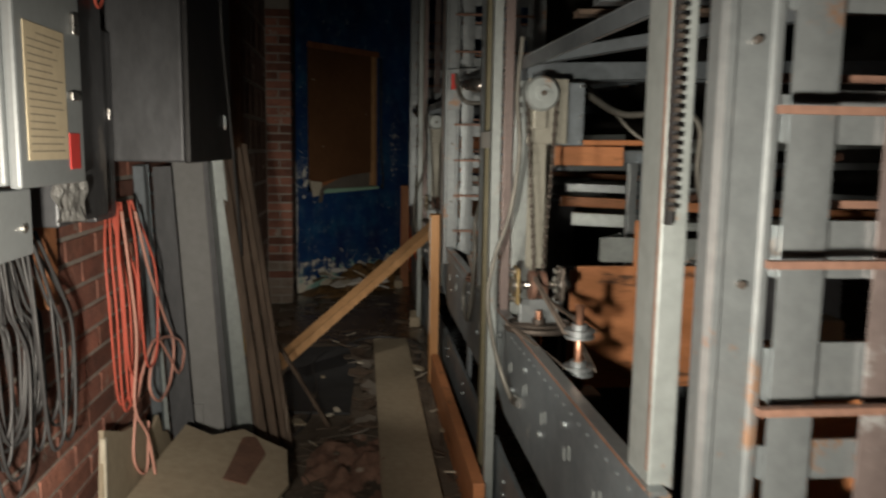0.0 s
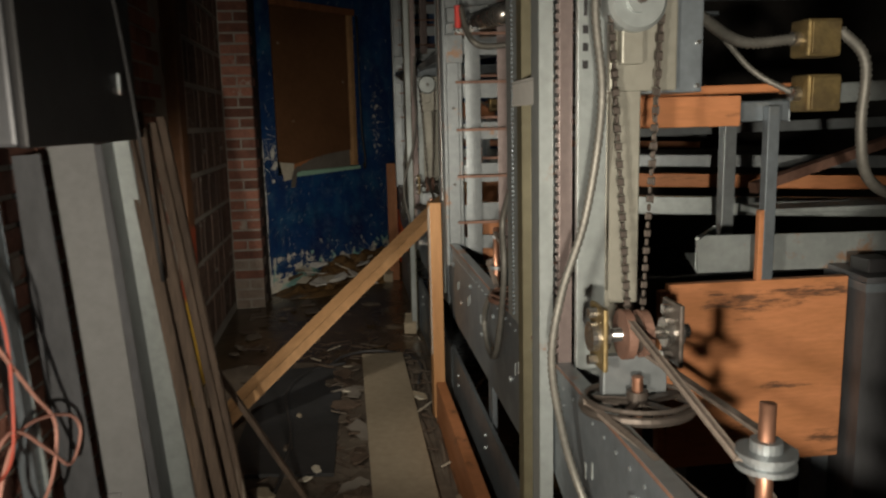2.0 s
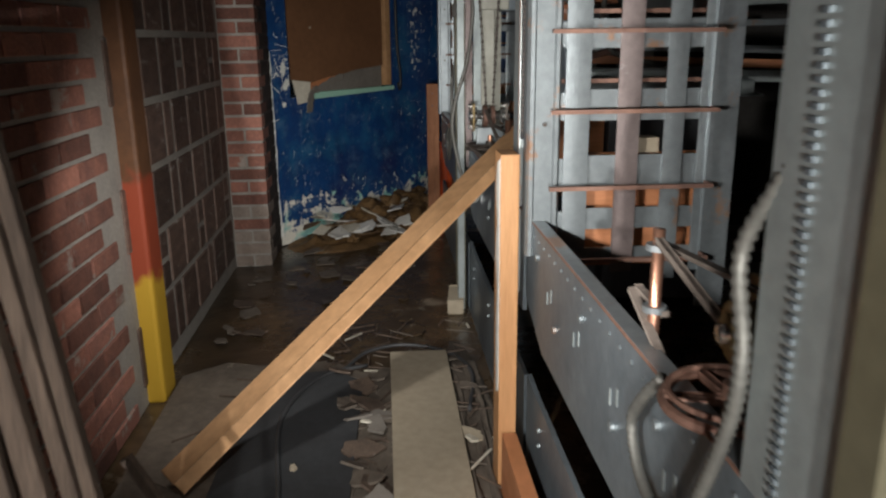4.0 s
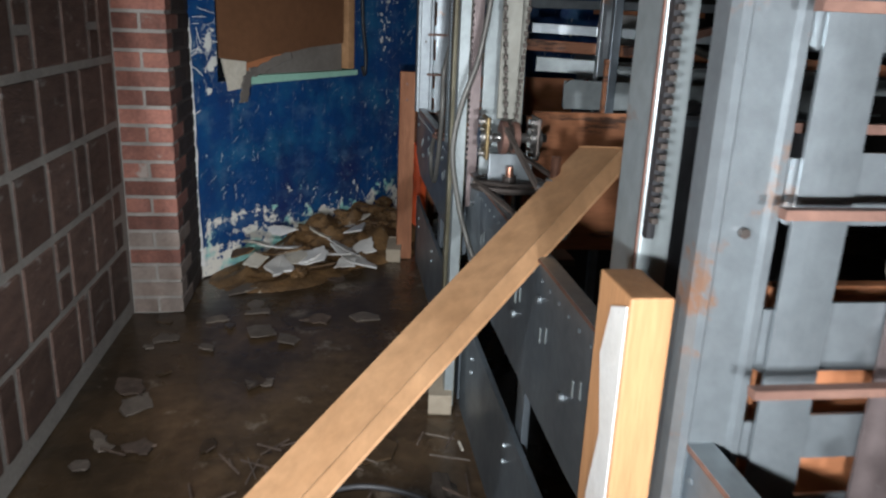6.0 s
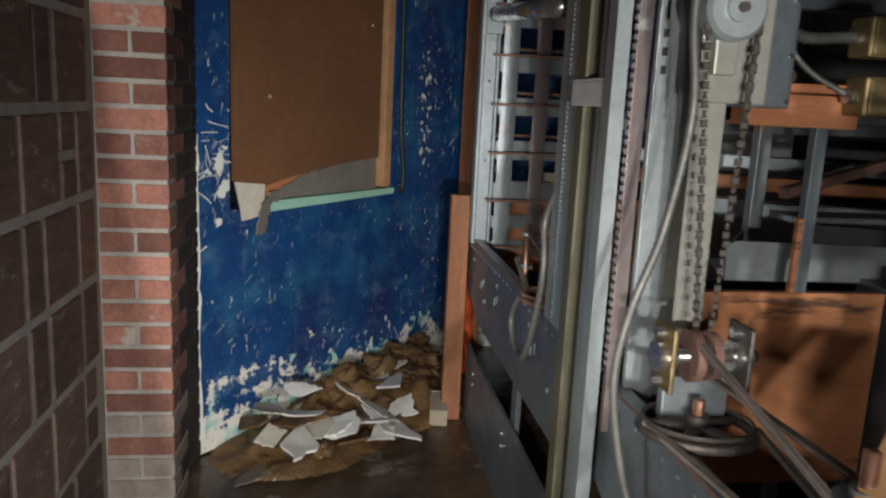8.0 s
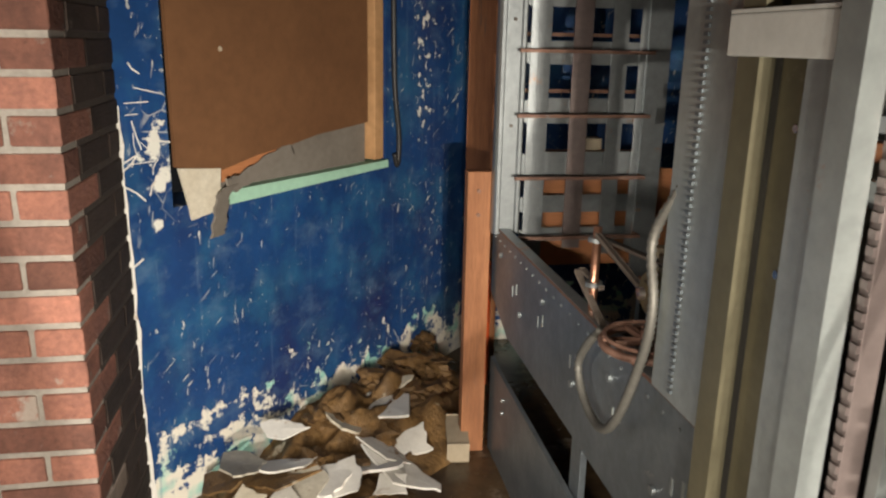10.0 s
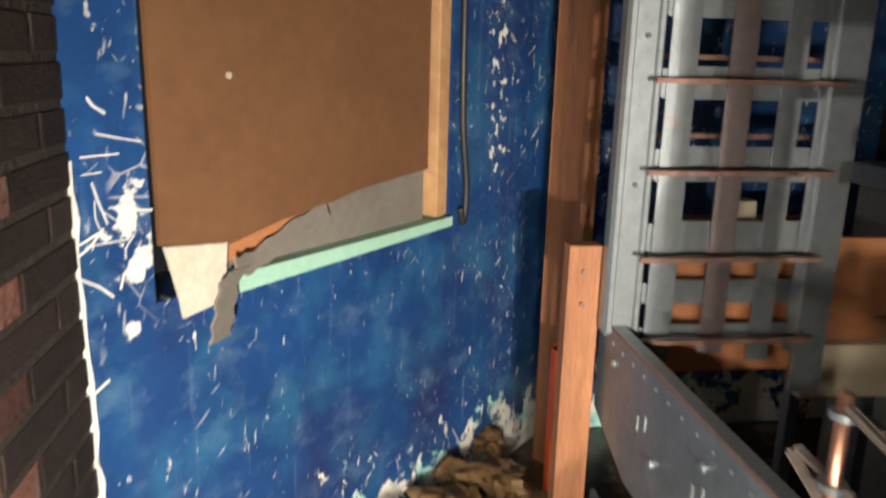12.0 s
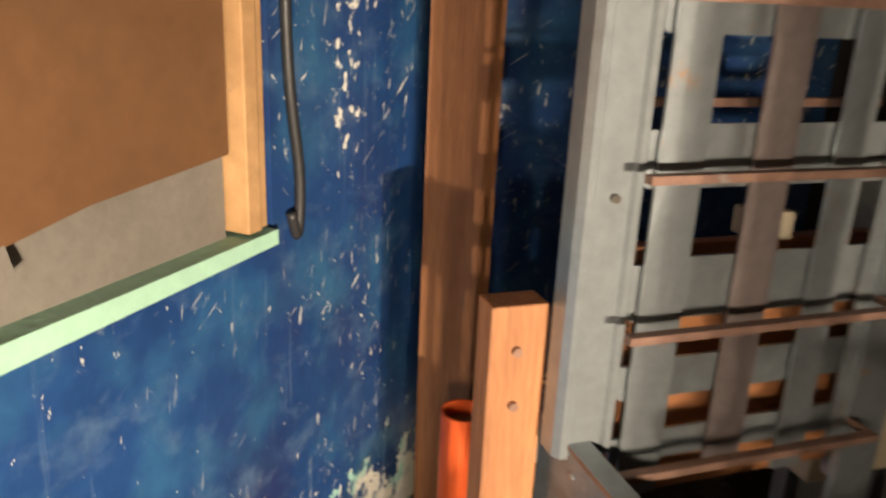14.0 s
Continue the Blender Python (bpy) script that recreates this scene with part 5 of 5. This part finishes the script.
for i in range(26):
    u, w = rnd.uniform(0.2, 1.25), rnd.uniform(0.02, 0.36)
    p = BW @ Vector((u, -0.05 - w, 0))
    bm = M()
    bmesh.ops.create_icosphere(bm, subdivisions=3, radius=1)
    s = rnd.uniform(0.04, 0.09)
    for v in bm.verts:
        v.co *= 0.7 + 0.5 * noise.fractal(v.co * 1.6 + Vector((i * 3, 0, 0)), 0.8, 2.2, 4)
        v.co = Vector((v.co.x * s * 1.4, v.co.y * s, v.co.z * s * 0.6))
    c = single("insulation_clump", bm, MUCK, "clump of sodden brown insulation on the heap", "insulation clump", "clumps by the blue wall")
    c.matrix_world = pose(min(p.x, 0.28), p.y, 0.03 + 0.12 * (1 - w / 0.4), 0, 0, rnd.uniform(0, 360))
for i in range(26):
    u, w = rnd.uniform(0.08, 1.25), rnd.random()
    p = BW @ Vector((u, -0.05 - w * 0.42, 0))
    if p.x > 0.30:
        continue
    m = rnd.choice((WHITEPL, WHITEPL, PLASTER, MUCK))
    shard(p.x, p.y, 0.05 + 0.12 * (1 - w) * rnd.uniform(0.7, 1.1), rnd.uniform(0.045, 0.105), m, 24,
          "broken piece of white plaster on the muck heap" if m is not MUCK else "torn piece of sodden brown board on the heap", "plaster piece", "plaster_piece", "plaster pieces by the blue wall", rnd.uniform(0.004, 0.010))
for i in range(30):
    x, y = -0.6 + 0.75 * rnd.random() ** 1.5, rnd.uniform(4.7, 6.3)
    if x < -0.5 and y > 5.8:
        continue
    shard(x, y, 0.006, rnd.uniform(0.02, 0.07), rnd.choice((LINO, MUD, LINO, OLDWOOD)), 3, "flat scrap of dirty board lying on the muddy floor", "floor scrap", "floor_scrap", "scraps on the muddy floor", 0.005)
for material, label, count, wide in ((LINO, "scatter of pale splinters and straw along the plank", 90, 0.0010), (OLDWOOD, "scatter of dark wood splinters along the plank", 200, 0.0022), (PLASTER, "scatter of plaster crumbs and chips on the floor", 18, 0.003)):
    verts, faces = [], []
    for i in range(count):
        x, y = rnd.choice((rnd.gauss(0.32, 0.03), rnd.gauss(-0.05, 0.09), rnd.gauss(-0.05, 0.09), rnd.gauss(-0.3, 0.12))), rnd.uniform(2.1, 4.9)
        a, ln = rnd.uniform(0, math.pi), (rnd.uniform(0.015, 0.06) if wide < 0.004 else rnd.uniform(0.003, 0.008))
        z = 0.042 if x > 0.2 else 0.022
        dx, dy, nx, ny = math.cos(a) * ln, math.sin(a) * ln, -math.sin(a) * wide, math.cos(a) * wide
        up = rnd.uniform(0, 0.006)
        b = len(verts)
        for s in (-1, 1):
            for w in (-1, 1):
                for hz in (-0.003, 0.001):
                    verts.append((x + s * dx + w * nx, y + s * dy + w * ny, z + hz + (up if s > 0 else 0)))
        faces += [[b + q for q in f] for f in ((0, 1, 3, 2), (4, 6, 7, 5), (0, 4, 5, 1), (2, 3, 7, 6), (1, 5, 7, 3), (0, 2, 6, 4))]
    me = bpy.data.meshes.new("splinters")
    me.from_pydata(verts, [], faces)
    me.materials.append(material)
    tagged(new("splinters", me), label, "splinters", kind="stuff")
for i in range(24):
    x, y = rnd.choice((rnd.uniform(0.27, 0.36), rnd.uniform(-0.3, 0.05))), rnd.uniform(2.2, 4.5)
    shard(x, y, 0.036, rnd.uniform(0.012, 0.035), rnd.choice((TAN, LINO, PLASTER, OLDWOOD)), 12, "splinter of wood or plaster beside the plank", "floor scrap", "floor_scrap", "splinters beside the plank", 0.006)
for i in range(22):
    x, y = rnd.uniform(-0.10, 0.04), rnd.uniform(3.0, 4.5)
    shard(x, y, 0.034, rnd.uniform(0.025, 0.055), rnd.choice((OLDWOOD, LINO, OLDWOOD, CARD)), 22, "crumpled piece of brown torn board beside the plank", "board scrap", "board_scrap", "torn board beside the plank", 0.007)
bm = M()
tube(bm, [(-0.10, 4.47, 0.03), (-0.02, 4.62, 0.03), (0.12, 4.66, 0.035), (0.28, 4.58, 0.03), (0.34, 4.40, 0.03), (0.30, 4.1, 0.045)], 0.007, 6, 8)
single("floor_cable", bm, CABLE, "dark cable lying along the torn floor edge", "cable", shade=True)
bm = M()
tube(bm, [(-0.33, 2.98, 0.02), (-0.25, 3.2, 0.025), (-0.22, 3.6, 0.04), (-0.27, 4.1, 0.04), (-0.18, 4.4, 0.035), (-0.02, 4.5, 0.03)], 0.007, 6, 8)
single("floor_cable", bm, CABLE, "dark cable lying over the rubber mat", "cable", shade=True)
for i, (x, y, z) in enumerate(((0.345, 5.05, 0.0), (0.30, 6.5, 0.0))):
    bm = M()
    beam(bm, (x, y, 0.035), (x + 0.02, y + 0.16, 0.05), 0.06, 0.06, (0, 0, 1), 0.004)
    single("wood_block", bm, TAN, "broken pale wood block at the machine's foot", "wood block", "blocks at the machine's foot")

# ---- masonry ----
def brick_mesh(name, lx, ly, lz, material, seed):
    r = random.Random(seed)
    bm = M()
    box(bm, 0, lx, 0, ly, 0, lz, 0.003)
    for v in bm.verts:
        v.co += Vector((r.uniform(-1, 1), r.uniform(-1, 1), r.uniform(-1, 1))) * 0.0012
    return mesh_of(bm, name, material)


DARK_BRICK = mat("dark_brick", (0.062, 0.042, 0.034), 0.85, 0, (0.034, 0.025, 0.021), 9, 0.7, 70, 0.35, 0.25, (0.22, 0.19, 0.16), 9, 0.68, (1, 1, 2), 0.25)
PALEBRICK = mat("limewashed_brick", (0.31, 0.255, 0.215), 0.9, 0, (0.20, 0.145, 0.115), 8, 0.6, 60, 0.35, 0.25, (0.30, 0.13, 0.09), 6, 0.64, (1, 1, 1), 0.15)
CH = 0.0651
G = 0.013


def lay(parent, x, y, z, me):
    ob = new("brick", me)
    ob.location = (x, y, z)
    ob.parent = parent
    return ob


# pier: stretcher courses and header courses in turn
pm = {}
for nm, material in (("red", BRICK), ("pale", PALEBRICK)):
    pm[nm, 1] = [brick_mesh("brick", 0.180, 0.09, CH - G, material, i) for i in range(3)]
    pm[nm, 2] = [brick_mesh("brick", 0.0845, 0.195, CH - G, material, i + 9) for i in range(3)]
# bricks of the passage side, darker than the front ones
side_long = [brick_mesh("brick", 0.09, 0.205, CH - G, DARK_BRICK, i + 20) for i in range(3)]
side_short = [brick_mesh("brick", 0.09, 0.096, CH - G, DARK_BRICK, i + 30) for i in range(3)]
PX, PY = -0.722, 5.887
for k in range(34):
    z = 0.006 + k * CH
    tone = "pale" if k < 3 or k == 4 else "red"
    if k % 2:
        lay(pier, PX, PY, z, rnd.choice(pm[tone, 1]))
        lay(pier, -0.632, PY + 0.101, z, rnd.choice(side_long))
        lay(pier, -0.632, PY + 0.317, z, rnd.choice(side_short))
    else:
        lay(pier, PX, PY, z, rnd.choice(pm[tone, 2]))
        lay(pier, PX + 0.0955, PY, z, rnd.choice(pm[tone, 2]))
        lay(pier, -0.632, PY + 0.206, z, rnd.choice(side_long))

# long wall: red brick up to the yellow pillar, brown clay tile beyond
wall_bricks = [brick_mesh("brick", 0.10, 0.198, CH - G, BRICK, i + 40) for i in range(5)]
rest = []
for k in range(44):
    z = 0.006 + k * CH
    y = -1.0 + (0.105 if k % 2 else 0)
    while y < 4.12:
        if 1.1 < y and z < 1.3:
            lay(wall_west, WX - 0.099, y, z, rnd.choice(wall_bricks))
        elif z < 2.3:
            rest.append((y, z))
        y += 0.209
bm = M()
for y, z in rest:
    x0, x1 = WX - 0.09, WX + rnd.uniform(0.0, 0.004)
    vs = [bm.verts.new((a, b, c)) for a in (x0, x1) for b in (y, y + 0.198) for c in (z, z + CH - G)]
    for f in ((4, 6, 7, 5), (0, 4, 5, 1), (2, 3, 7, 6), (1, 5, 7, 3), (0, 2, 6, 4)):
        bm.faces.new([vs[i] for i in f])
part("brick_rest", bm, BRICK, wall_west)["kind"] = "stuff"
TH = 0.222
tile_meshes = {}


def tile(w, h):
    key = (round(w, 3), round(h, 3))
    if key not in tile_meshes:
        bm = M()
        box(bm, 0, 0.06, 0, w - 0.026, 0, h - 0.024, 0.006)
        tile_meshes[key] = mesh_of(bm, "tile", TILE)
    return tile_meshes[key]


for k in range(11):
    z = 0.07 + k * TH
    y = 4.30 + (0.10 if k % 2 else 0.0)
    i = 0
    while y < 5.86:
        w = (0.224, 0.224, 0.11)[(i + k) % 3]
        w = min(w, 5.885 - y)
        if w > 0.04:
            if k % 3 == 1 and (i + k) % 3 == 2:
                for zz in (0, TH / 2):
                    ob = new("tile", tile(w, TH / 2))
                    ob.location, ob.parent = (WX - 0.061 + rnd.uniform(-0.001, 0.003), y, z + zz), wall_west
            else:
                ob = new("tile", tile(w, TH))
                ob.location, ob.parent = (WX - 0.061 + rnd.uniform(-0.001, 0.003), y, z), wall_west
        y += w
        i += 1
